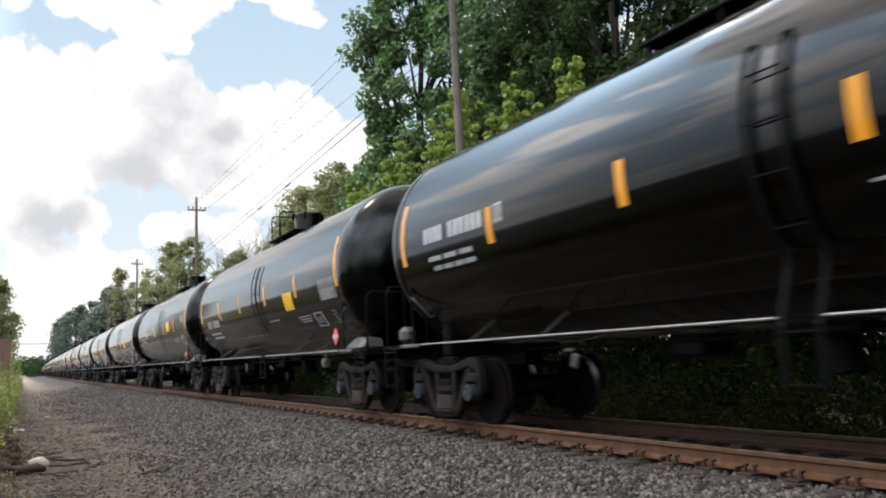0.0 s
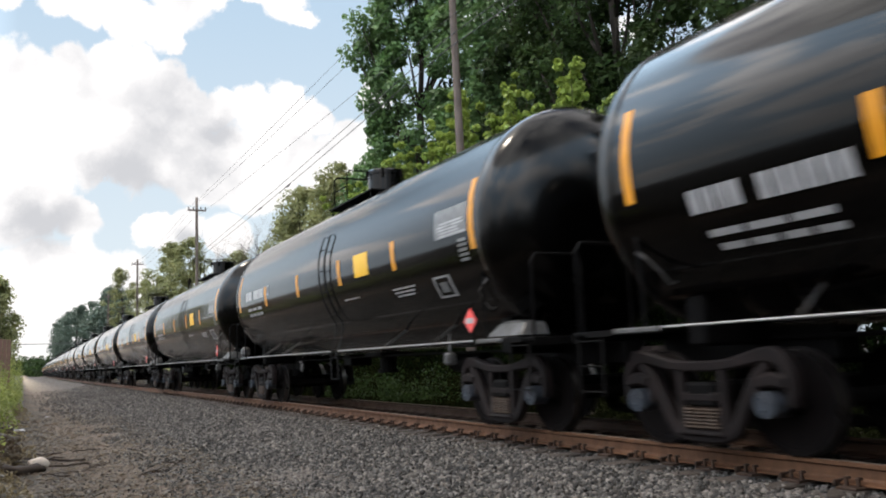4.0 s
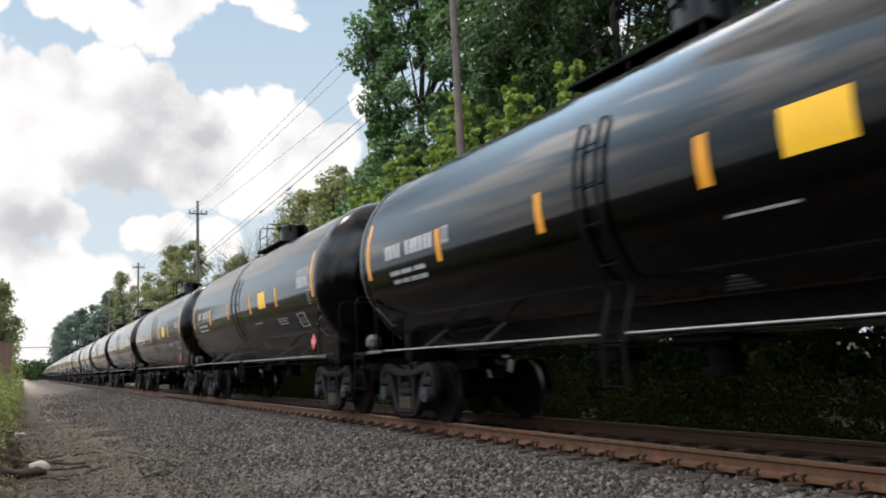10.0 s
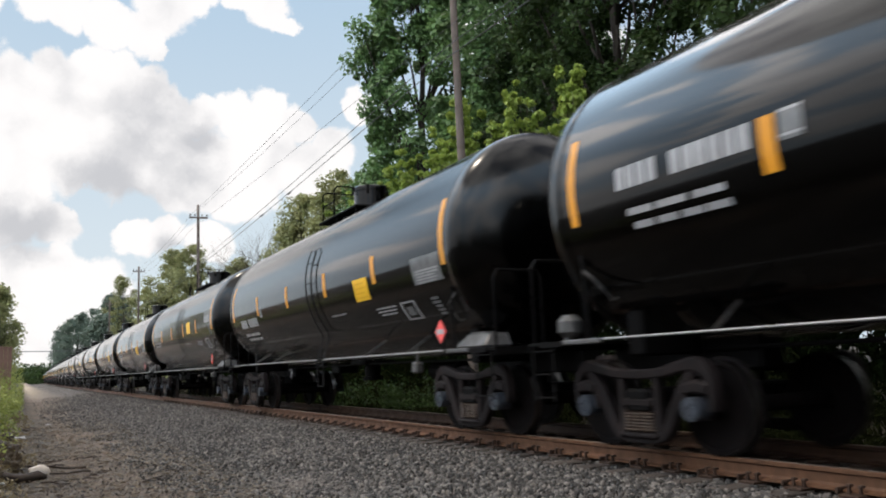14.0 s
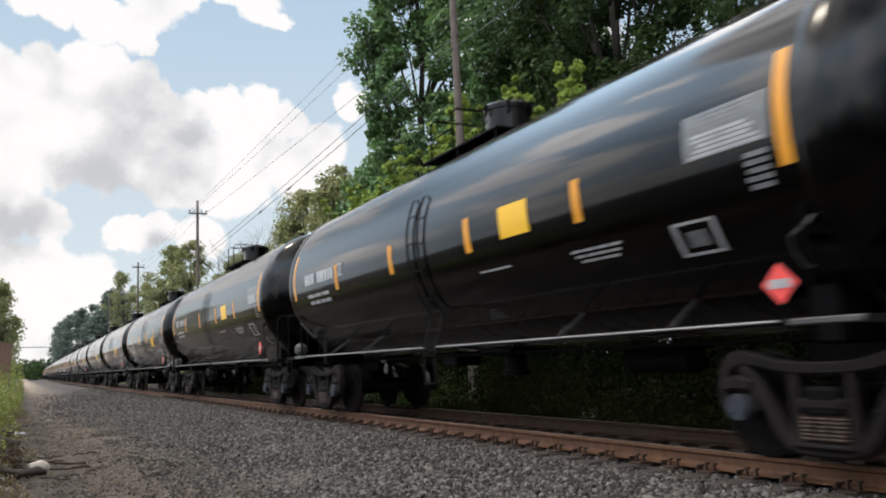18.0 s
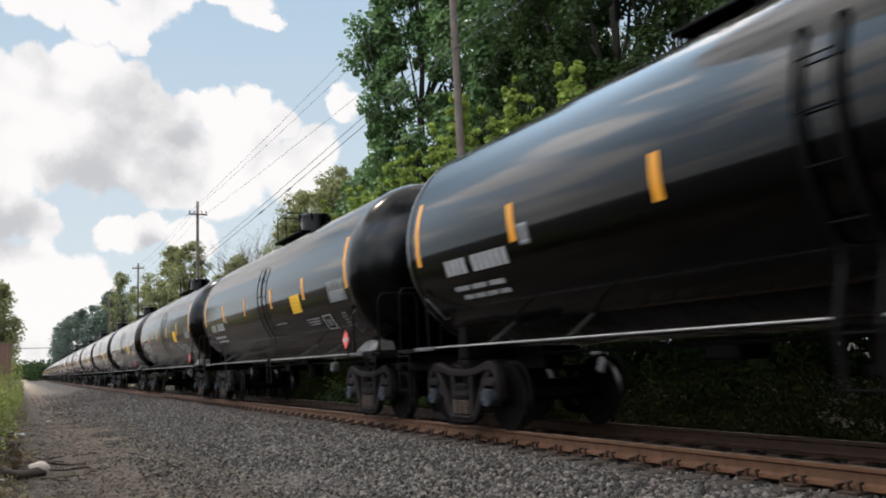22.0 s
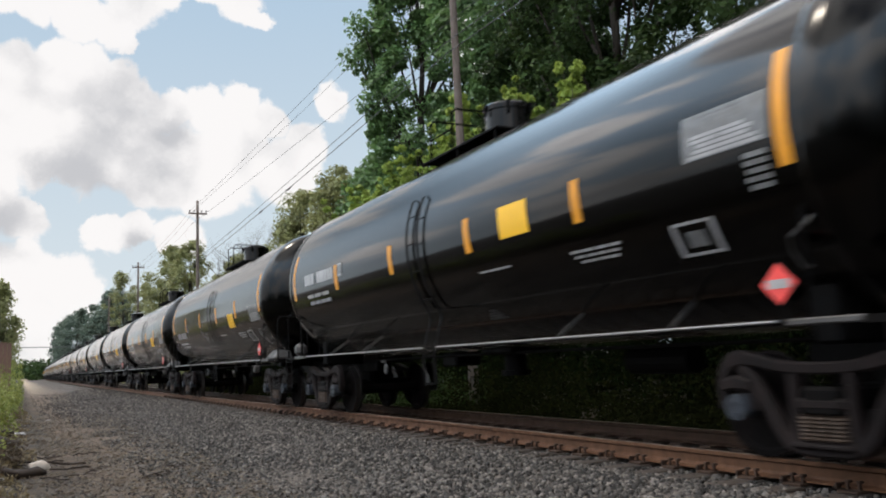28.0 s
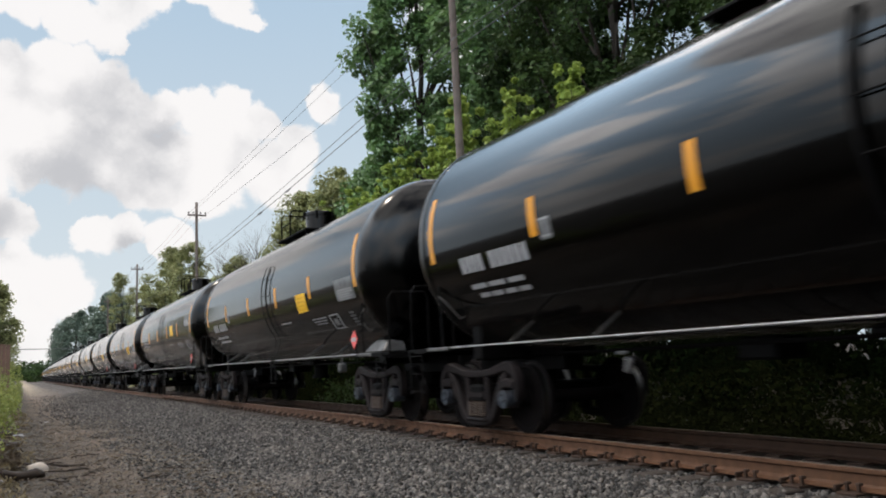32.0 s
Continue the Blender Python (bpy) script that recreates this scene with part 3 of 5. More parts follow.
def make_tank_car(kind, seed, detailed=True):
    rnd = random.Random(seed)
    # five builds: where the ladder stands (lu), how low the stripes sit (sd), where the second and third stripe are
    mixed = kind in ("mixed", "wide")
    low, boxed = kind == "low" or mixed, kind != "high"
    lu = {"mixed": -0.83, "high": -0.83}.get(kind, 0.0)
    sd = -5.0 if mixed else 0.0
    second, third = {"mixed": (5.30, 7.36), "wide": (5.90, 7.98)}.get(kind, (5.35, 7.89 if kind == "high" else 7.93))
    fourth, ts = (10.30, -0.10) if kind == "high" else (10.42, 0.0)
    dash = {"mixed": 7.33, "wide": 7.70, "high": 8.0}.get(kind, 7.9)
    car = empty("tank_car", Matrix.Identity(4), "glossy black railway tank car with yellow stripes and white lettering", "tank car", "tank cars of the train")
    # shell with weld courses, and the dished ends
    bm = bmesh.new()
    half = SHELL / 2
    prof = [(RADIUS, c) for c in np.linspace(-half, half, 6)]
    add_lathe(bm, prof, 96 if detailed else 40)
    for v in bm.verts:
        v.co.z += AXIS
    bmesh.ops.recalc_face_normals(bm, faces=bm.faces)
    part("shell", bm, TANK, car, smooth=True)
    bm = bmesh.new()
    dish = [(RADIUS - 0.02, 0.0), (RADIUS + 0.008, 0.004), (RADIUS + 0.008, 0.05), (RADIUS + 0.008, 0.10)]
    for i in range(1, 19):
        a = math.pi / 2 * i / 18
        dish.append((max(0.02, (RADIUS + 0.008) * math.cos(a)), 0.10 + 0.72 * math.sin(a)))
    add_lathe(bm, dish, 72 if detailed else 32)
    for v in bm.verts:
        v.co.z += AXIS
    bmesh.ops.recalc_face_normals(bm, faces=bm.faces)
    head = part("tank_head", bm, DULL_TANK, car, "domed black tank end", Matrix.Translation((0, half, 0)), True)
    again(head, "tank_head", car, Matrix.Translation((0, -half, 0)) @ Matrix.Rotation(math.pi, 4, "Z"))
    # yellow stripes
    for u, d0, d1, w in ((0.20, -13, 21, 0.12), (2.80, -13 + sd, 3.5 + sd, 0.15), (second, -13 + sd, 3.5 + sd, 0.14), (third, -13 + sd, 3.5 + sd, 0.15), (fourth, -13 + sd, 3.5 + sd, 0.15), (12.98, -13, 21, 0.13)):
        plate_patch("yellow_stripe", YELLOW, car, [(u - w / 2, u + w / 2, d0, d1)], "reflective yellow stripe")
    # panels and lettering
    sq = (8.72, 9.36, -18, -4) if mixed else (9.46, 10.10, -21.5, -7.5) if low else (8.72, 9.36, -11, 3)
    plate_patch("yellow_panel", PANEL_YELLOW, car, [sq], "square yellow panel")
    if detailed and low:
        for k in range(4):
            d = sq[3] - 2.6 - 3.0 * k
            plate_patch("print_bar", OCHRE, car, [(sq[0] + 0.07, sq[1] - 0.07 - rnd.uniform(0, 0.12), d - 0.75, d, 0.009, 1)])
    drop = -17 if low else 0
    bm = bmesh.new()
    word(bm, 0.92, 1.52, -4.5 + drop, 3.3 + drop, 4, 0.10, rnd)
    part("lettering", bm, [WHITE, TANK], car, "large white stencilled bars")
    bm = bmesh.new()
    word(bm, 1.68, 2.64 if not low else 2.58, -4.5 + drop, 3.3 + drop, 6, 0.10, rnd)
    part("lettering", bm, [WHITE, TANK], car, "large white stencilled bars")
    if detailed:
        for i, (u1, n) in enumerate(((2.32, 3), (2.34, 4))):
            bm = bmesh.new()
            word(bm, 0.97 + 0.1 * i, u1, -14 - 5 * i + drop * 0.93, -11.6 - 5 * i + drop * 0.93, n, 0.10, rnd)
            part("lettering", bm, [WHITE, TANK], car, "row of small white stencilled bars")
        plate_patch("stencil_box", FADED, car, [(2.92, 3.14, -5 + drop * 0.6, 4 + drop * 0.6)])
        for d in (-4 + drop * 0.6, 3 + drop * 0.6):
            plate_patch("lettering", WHITE, car, [(2.92, 3.14, d, d + 0.8, 0.009, 1)])
        dd = -16 if low else 0
        plate_patch("data_panel", FADED, car, [(11.92, 12.86, -4 + dd, 10.5 + dd, 0.002)], "faded grey panel of fine print")
        for k in range(9):
            bm = bmesh.new()
            z = 9.8 - k * 1.55 + dd
            word(bm, 11.95 + rnd.uniform(0, 0.04), 12.84 - rnd.uniform(0, 0.22), z - (1.05 if k > 3 else 0.6), z, 2 if k in (2, 5) else 1, 0.05, rnd)
            part("lettering", bm, [WHITE if k > 3 else FADED, FADED], car)
        cu, cd = (12.20, -28.0) if low else (12.56, -6.5)
        for k in range(5):
            bm = bmesh.new()
            word(bm, cu + 0.02 * k * (1 if low else 0), cu + 0.27, cd - 2.4 * k - 1.5, cd - 2.4 * k, 1 + k % 2, 0.08, rnd)
            part("lettering", bm, [FADED, TANK], car, "column of small faded stencilled bars")
        for s in (0.0, 12.9):
            bm = bmesh.new()
            add_tube(bm, [on_tank(s + (0.13 if s else 0.10), -28, 0.01), on_tank(s + 0.12, -29, 0.07), on_tank(s - 0.08 + (0.0 if s else 0.3), -32, 0.08), on_tank(s - 0.13 + (0.0 if s else 0.42), -37, 0.08), on_tank(s - 0.12 + (0.0 if s else 0.42), -43, 0.07), on_tank(s - 0.12 + (0.0 if s else 0.42), -44, 0.0)], 0.012)
            part("grab_iron", bm, GALV, car, "bent grab iron on the flank")
        t0 = -5 if low else 0
        for k in range(3):
            bm = bmesh.new()
            word(bm, 10.08 + ts + 0.06 * k, 10.95 + ts - 0.05 * k, -24.3 - 2.2 * k + t0, -23.2 - 2.2 * k + t0, 4, 0.08, rnd)
            part("lettering", bm, [WHITE, TANK], car, "row of small white stencilled bars")
        bm = bmesh.new()
        patch(bm, dash, dash + 0.75, -23.8 + t0 * 0.8, -22.9 + t0 * 0.8)
        part("lettering", bm, WHITE, car, "white dash")
        o = -0.45 if low else 0.0
        e0 = -5.5 if low else 0
        bm = bmesh.new()
        for s in ((11.57 + o, 12.09 + o, -23 + e0, -22 + e0), (11.57 + o, 12.09 + o, -34 + e0, -33 + e0), (11.57 + o, 11.62 + o, -33 + e0, -23 + e0), (12.04 + o, 12.09 + o, -33 + e0, -23 + e0)):
            patch(bm, *s)
        part("stencil_frame", bm, WHITE, car, "white outlined square")
        plate_patch("stencil_box", FADED, car, [(11.72 + o, 11.94 + o, -31 + e0, -25.5 + e0)])
    # low side rail with its struts, broken by the ladder
    zr, xr = 1.165, -1.43
    for sgn in (1, -1):
        for u0, u1 in ((0.38, 6.92 + lu), (7.38 + lu, 12.62)):
            bm = bmesh.new()
            add_rod(bm, (sgn * xr, MID - u0, zr), (sgn * xr, MID - u1, zr), 0.011, 8)
            part("side_rail", bm, BARM, car, "thin steel rail along the underside")
    struts = (1.9, 3.6, 9.6, 11.4) if detailed else ()
    for u in struts:
        bm = bmesh.new()
        p = on_tank(u - 0.12, -53, -0.02)
        add_box(bm, ((xr + p.x) / 2, (MID - u + p.y) / 2, (zr + p.z) / 2), (0.012, 0.042, (p - Vector((xr, MID - u, zr))).length),
                (p - Vector((xr, MID - u, zr))).to_track_quat("Z", "Y").to_matrix().to_4x4())
        part("rail_strut", bm, GALV, car)
    # centre ladder bowed round the tank
    def ladder_bar(bm, u):
        """A flat bar bowed round the flank, its foot hanging below the side rail."""
        arc = [(-(RADIUS + 0.055) * math.cos(radians(d)), AXIS + (RADIUS + 0.055) * math.sin(radians(d))) for d in range(-44, 25, 4)]
        line = [(-1.42, 0.62), (-1.44, 1.1)] + [(min(x, -1.3), z) for x, z in arc] + [(-(RADIUS - 0.02) * math.cos(radians(26)), AXIS + (RADIUS - 0.02) * math.sin(radians(26)))]
        rings = [[bm.verts.new((x + a, MID - u + b, z)) for a, b in ((0.006, -0.03), (0.006, 0.03), (-0.006, 0.03), (-0.006, -0.03))] for x, z in line]
        for lo, hi in zip(rings, rings[1:]):
            for k in range(4):
                bm.faces.new((lo[k], lo[(k + 1) % 4], hi[(k + 1) % 4], hi[k]))
        for ring in (rings[0], rings[-1]):
            bm.faces.new(ring)
        bmesh.ops.recalc_face_normals(bm, faces=bm.faces)
    lad = bpy.data.objects.new("ladder", None)
    scene.collection.objects.link(lad)
    lad.parent = car
    lad.empty_display_size = 0.2
    for u in (6.97 + lu, 7.33 + lu):
        bm = bmesh.new()
        ladder_bar(bm, u)
        part("ladder_rail", bm, STEEL, lad)
    if detailed:
        for i in range(10):
            z = 0.64 + 0.41 * i
            if z < 1.3:
                p = Vector((-1.435, 0, z))
            else:
                s = (z - AXIS) / (RADIUS + 0.055)
                if s > 0.37:
                    break
                p = Vector((-(RADIUS + 0.055) * math.sqrt(max(0.05, 1 - s * s)), 0, z))
            bm = bmesh.new()
            add_rod(bm, (p.x, MID - 6.97 - lu, p.z), (p.x, MID - 7.33 - lu, p.z), 0.010, 6)
            part("rung", bm, STEEL, lad)
    # top platform and valve housing
    bm = bmesh.new()
    zt = 4.38
    add_box(bm, (0, 0.72, zt), (1.1, 2.5, 0.045), None, 0.01)
    part("top_platform", bm, STEEL, car, "dark steel grating walkway")
    bm = bmesh.new()
    add_tube(bm, [(-0.52, 0, 4.1), (-0.52, 0, 4.36), (0.52, 0, 4.36), (0.52, 0, 4.1)], 0.025)
    leg = part("platform_bracket", bm, STEEL, car, at=Matrix.Translation((0, -0.45, 0)))
    for yy in (0.75, 1.85):
        again(leg, "platform_bracket", car, Matrix.Translation((0, yy, 0)))
    bm = bmesh.new()
    add_lathe(bm, [(0.01, 4.15), (0.36, 4.15), (0.36, 4.78), (0.39, 4.79), (0.39, 4.86), (0.36, 4.89), (0.01, 4.92)], 32, "Z")
    bmesh.ops.recalc_face_normals(bm, faces=bm.faces)
    hs = part("valve_housing", bm, TANK, car, "round glossy black valve housing", smooth=True)
    hs.data.set_sharp_from_angle(angle=0.6)
    if detailed:
        bm = bmesh.new()
        add_rod(bm, (-0.41, 0, 4.70), (-0.41, 0, 4.88), 0.03, 8)
        lug = part("lid_bolt", bm, STEEL, hs)
        for k in range(1, 6):
            again(lug, "lid_bolt", hs, Matrix.Rotation(k * math.pi / 3, 4, "Z"))
        for yy in (0.95, 1.75):
            bm = bmesh.new()
            add_tube(bm, [(-0.5, yy, zt), (-0.5, yy, 5.02), (-0.43, yy, 5.10), (0.43, yy, 5.10), (0.5, yy, 5.02), (0.5, yy, zt)], 0.018)
            part("railing_hoop", bm, STEEL, car)
        for x in (-0.5, 0.5):
            bm = bmesh.new()
            add_rod(bm, (x, 0.95, 4.75), (x, 1.75, 4.75), 0.014, 6)
            part("railing_bar", bm, STEEL, car)
    # stub sills, couplers, end platforms and grab irons
    for s in (1, -1):
        bm = bmesh.new()
        add_box(bm, (0, s * 6.45, 0.98), (0.34, 2.3, 0.36), None, 0.02)
        add_box(bm, (0, s * 6.2, 1.22), (2.0, 0.25, 0.5), None, 0.03)
        part("stub_sill", bm, STEEL, car)
        bm = bmesh.new()
        add_box(bm, (0, s * 7.72, 0.86), (0.16, 0.50, 0.18), None, 0.03)
        add_box(bm, (0.05, s * 7.86, 0.86), (0.30, 0.20, 0.28), None, 0.05)
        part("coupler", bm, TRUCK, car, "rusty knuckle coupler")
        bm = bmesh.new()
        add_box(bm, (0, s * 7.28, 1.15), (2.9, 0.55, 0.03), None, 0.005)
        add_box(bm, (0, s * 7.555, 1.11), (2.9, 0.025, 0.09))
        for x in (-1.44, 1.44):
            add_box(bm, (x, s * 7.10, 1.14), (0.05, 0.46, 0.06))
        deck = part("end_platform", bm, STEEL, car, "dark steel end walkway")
        for x in (-1.44, 1.44):
            bm = bmesh.new()
            add_box(bm, (x, s * 6.53, 1.15), (0.06, 0.66, 0.055), None, 0.012)
            part("edge_bar", bm, GALV, deck, "pale galvanised edge bar")
        if detailed:
            for pts in ([(-1.42, s * 6.42, 1.15), (-1.45, s * 6.42, 2.0), (-1.43, s * 6.5, 2.12), (-1.40, s * 6.75, 2.15)],
                        [(-1.40, s * 7.5, 1.15), (-1.40, s * 7.5, 2.05), (-1.33, s * 7.5, 2.15), (-0.75, s * 7.5, 2.15), (-0.68, s * 7.5, 2.05), (-0.68, s * 7.5, 1.15)],
                        [(0.68, s * 7.5, 1.15), (0.68, s * 7.5, 2.05), (0.75, s * 7.5, 2.15), (1.33, s * 7.5, 2.15), (1.40, s * 7.5, 2.05), (1.40, s * 7.5, 1.15)]):
                bm = bmesh.new()
                add_tube(bm, pts, 0.02)
                part("grab_iron", bm, STEEL, car)
            bm = bmesh.new()
            for i in range(3):
                add_rod(bm, (-1.46, s * 7.06, 0.55 + 0.26 * i), (-1.46, s * 7.46, 0.55 + 0.26 * i), 0.009, 6)
            for yy in (7.06, 7.46):
                add_box(bm, (-1.46, s * yy, 0.82), (0.012, 0.03, 0.62))
            part("sill_step", bm, STEEL, car)
    if detailed:
        # brake gear box and placard at the leading end, bars of lettering on the dome
        if boxed:
            bm = bmesh.new()
            for v in add_box(bm, (-1.16, -6.74, 1.265), (0.44, 0.84, 0.19), None, 0.03):
                if v.co.z > 1.28:
                    v.co.y = -6.78 + (v.co.y + 6.74) * 0.78
                    v.co.x = -1.12 + (v.co.x + 1.16) * 0.72
            add_box(bm, (-1.16, -6.78, 1.37), (0.2, 0.4, 0.03), None, 0.01)
            part("brake_box", bm, GALV, car, "pale grey metal brake box")
            bm = bmesh.new()
            vu = 11.25 if low else 11.5
            add_box(bm, (-1.2, MID - vu, 0.94), (0.15, 0.17, 0.18), None, 0.03)
            add_rod(bm, (-1.2, MID - vu, 1.02), (-1.2, MID - vu, 1.3), 0.02, 6)
            part("valve_box", bm, GALV, car, "small pale metal valve box under the rail")
        else:
            bm = bmesh.new()
            for k in range(4):
                patch(bm, 7.52 + 0.05 * k, 7.95 - 0.04 * k, -49.5 + 1.7 * k, -48.5 + 1.7 * k)
            part("emblem", bm, FAINT, car, "faint worn emblem low on the flank")
        if not low:
            bm = bmesh.new()
            add_box(bm, (-1.30, 6.93, 1.33), (0.24, 0.26, 0.26), None, 0.07)
            add_rod(bm, (-1.34, 6.93, 1.16), (-1.34, 6.93, 1.30), 0.03, 8)
            part("retainer_valve", bm, GALV, car, "pale dusty metal retainer valve")
        bm = bmesh.new()
        add_box(bm, (0, 0, 0), (0.015, 0.30, 0.30), Matrix.Rotation(math.pi / 4, 4, "X"))
        add_rod(bm, (0.03, 0, -0.4), (0.03, 0, 0.0), 0.015, 6)
        ph = part("placard_holder", bm, STEEL, car, at=Matrix.Translation((-1.47, MID - (12.66 if boxed else 12.73), 1.43 if boxed else 1.455)) @ Matrix.Diagonal((1, 0.85, 0.85, 1)))
        bm = bmesh.new()
        add_box(bm, (-0.012, 0, 0), (0.008, 0.275, 0.275), Matrix.Rotation(math.pi / 4, 4, "X"))
        part("placard", bm, RED, ph, "red diamond warning placard")
        bm = bmesh.new()
        add_box(bm, (-0.018, 0, 0), (0.006, 0.25, 0.085))
        part("placard_band", bm, WHITE, ph, "white band with unreadable number")
        for i, (x, z, w) in enumerate(((0.12, 3.40, 0.52), (0.70, 3.40, 0.42), (0.18, 3.22, 0.34), (0.18, 3.11, 0.3))):
            rr = math.hypot(x, z - AXIS) / (RADIUS + 0.008)
            yy = -(half + 0.10 + 0.72 * math.sqrt(max(0.0, 1 - rr * rr)))
            bm = bmesh.new()
            add_box(bm, (x, yy - 0.006, z), (w, 0.02, 0.11 if i < 2 else 0.06), Matrix.Rotation(radians(-24), 4, "X"))
            part("lettering", bm, FADED, car, "faded stencilled bars on the dome")
        # belly fittings
        bm = bmesh.new()
        add_rod(bm, (0, 0.15, 1.2), (0, 0.15, 0.78), 0.17, 14)
        add_rod(bm, (0, 0.15, 0.78), (0, 0.15, 0.70), 0.22, 14)
        add_box(bm, (0, 0.15, 1.08), (0.7, 0.9, 0.10), None, 0.03)
        part("outlet_valve", bm, STEEL, car, "bottom outlet valve")
        bm = bmesh.new()
        add_rod(bm, (0.35, -3.3, 0.86), (0.35, -2.2, 0.86), 0.17, 14)
        part("brake_cylinder", bm, STEEL, car)
        bm = bmesh.new()
        add_tube(bm, [(-0.2, -6.0, 1.02), (-0.25, -2, 1.04), (-0.25, 1, 1.04), (-0.2, 6.0, 1.02)], 0.025)
        part("brake_pipe", bm, STEEL, car)
        bm = bmesh.new()
        add_box(bm, (-0.95, MID - 3.55, 0.86), (0.04, 0.12, 0.17), Matrix.Rotation(0.4, 4, "X"), 0.015)
        add_box(bm, (-0.95, MID - 3.45, 0.99), (0.04, 0.16, 0.04), None, 0.01)
        part("release_handle", bm, GALV, car, "small grey metal release handle")
        bm = bmesh.new()
        add_box(bm, (0, 1.9, 0.98), (0.5, 0.5, 0.24), None, 0.03)
        part("belly_bracket", bm, STEEL, car)
    make_truck(car, -6.13)
    make_truck(car, 6.13)
    return car


HIGH_CARS = {-1, 0, 1, 3, 6, 7, 8, 9, 10, 11, 12, 13, 14, 15, 16, 18, 21, 22, 24, 31, 32, 38, 41, 45, 46, 52, 57, 60}
BOXED_CARS = {1, 3, 6, 7, 8, 9, 18}
MIXED_CARS, WIDE_CARS = {4, 24}, {5}
# metres that the train has gone, as second and place of the first shell edge
RUN = ((0, -4.34), (1, -21.53), (2, -38.20), (3, -55.45), (6, -108.55), (7, -125.83), (8, -143.12), (9, -160.42), (10, -177.68), (11,
       -195.00), (12, -212.21), (13, -229.70), (14, -247.04), (17, -299.16), (18, -316.46), (19, -333.98), (20, -351.26), (21, -368.77), (22,
       -386.21), (23, -403.69), (24, -421.12), (25, -438.72), (28, -491.25), (29, -508.84), (30, -526.26), (31, -543.81), (32, -561.49))


def gone(t):
    return float(np.interp(t, [r[0] for r in RUN], [r[1] for r in RUN]))


def car_pose(k, t):
    y = gone(t) + k * CAR_PITCH - MID
    return Matrix.Translation((TRACK_X + bend(y), y, RAIL_Z)) @ Matrix.Rotation(radians(heading(y)), 4, "Z")


def make_train():
    cars = {}
    proto = {}
    for k in range(-1, 67):
        key = ("mixed" if k in MIXED_CARS else "wide" if k in WIDE_CARS else ("boxed" if k in BOXED_CARS else "high") if k in HIGH_CARS else "low", k < 41)
        if key not in proto:
            proto[key] = cars[k] = make_tank_car(key[0], 5 + len(proto), key[1])
        else:
            cars[k] = copy_thing(proto[key], Matrix.Identity(4))
        cars[k].matrix_basis = car_pose(k, 0)
    return cars


train = make_train()


def graffiti(car, u, deg, loops, seed):
    """Looping white spray lines on the tank's flank."""
    g = random.Random(seed)
    for k in range(loops):
        bm = bmesh.new()
        cu, cd, ru, rd = u + g.uniform(-0.1, 0.12) + k * 0.16, deg - k * 4.2 + g.uniform(-2, 2), g.uniform(0.10, 0.2), g.uniform(2.0, 4.5)
        n = 22
        turn = g.uniform(4.2, 7.0)
        pts = [(cu + ru * math.cos(turn * i / n + k) + 0.1 * i / n, cd + rd * math.sin(turn * i / n * 1.1 + k)) for i in range(n + 1)]
        inner = [bm.verts.new(on_tank(a - 0.018, b - 0.5, 0.006)) for a, b in pts]
        outer = [bm.verts.new(on_tank(a + 0.018, b + 0.5, 0.006)) for a, b in pts]
        for i in range(n):
            bm.faces.new((inner[i], inner[i + 1], outer[i + 1], outer[i]))
        part("graffiti", bm, FADED, car, "faded white spray-painted scrawl")


plate_patch("rust_stain", RUSTY, train[13], [(5.66, 5.94, -14, 72, 0.004, 16)], "brown band of rust beside the ladder")
graffiti(train[33], 5.45, -16, 4, 3)
graffiti(train[23], 9.45, -25, 3, 8)


# ---- poles and wires ----
def make_pole(x, y, top, lean, arms, low=-0.2):
    z0 = land(x - bend(y)) + low
    e = empty("utility_pole", Matrix.Translation((x, y, z0)), "weathered grey-brown wooden utility pole", "utility pole", "utility poles by the track")
    h = top - z0
    bm = bmesh.new()
    n = 9
    add_tube(bm, [(lean * h * (i / n - 0.5), 0, h * i / n) for i in range(n + 1)], 0.15, 12)
    for v in bm.verts:
        s = 1.0 - 0.35 * max(0.0, v.co.z / h)
        cx = lean * (v.co.z - h * 0.5)
        v.co.x, v.co.y = cx + (v.co.x - cx) * s, v.co.y * s
    part("shaft", bm, POLE_WOOD, e, smooth=True)
    for dz, w in arms:
        bm = bmesh.new()
        add_box(bm, (lean * h * 0.5, -0.14, h - dz), (w, 0.10, 0.12), None, 0.01)
        a = part("crossarm", bm, POLE_WOOD, e)
        for xx in (-0.45, -0.2, 0.2, 0.45):
            bm = bmesh.new()
            add_lathe(bm, [(0.012, 0.0), (0.02, 0.08), (0.055, 0.09), (0.06, 0.13), (0.04, 0.15), (0.05, 0.19), (0.01, 0.21)], 10, "Z")
            part("insulator", bm, STEEL, a, at=Matrix.Translation((xx * w + lean * h * 0.5, -0.14, h - dz + 0.05)))
    return e


make_pole(11.4, 20.7, 13.6, -0.010, ((0.6, 2.2),))
make_pole(11.4 + bend(62), 62.3, 13.75, 0.0, ((1.0, 1.35),))
make_pole(11.4 + bend(98), 98.6, 13.6, 0.0, ((0.6, 1.3),))
make_pole(11.6 + bend(138), 138.0, 13.2, 0.0, ((0.6, 1.3),))


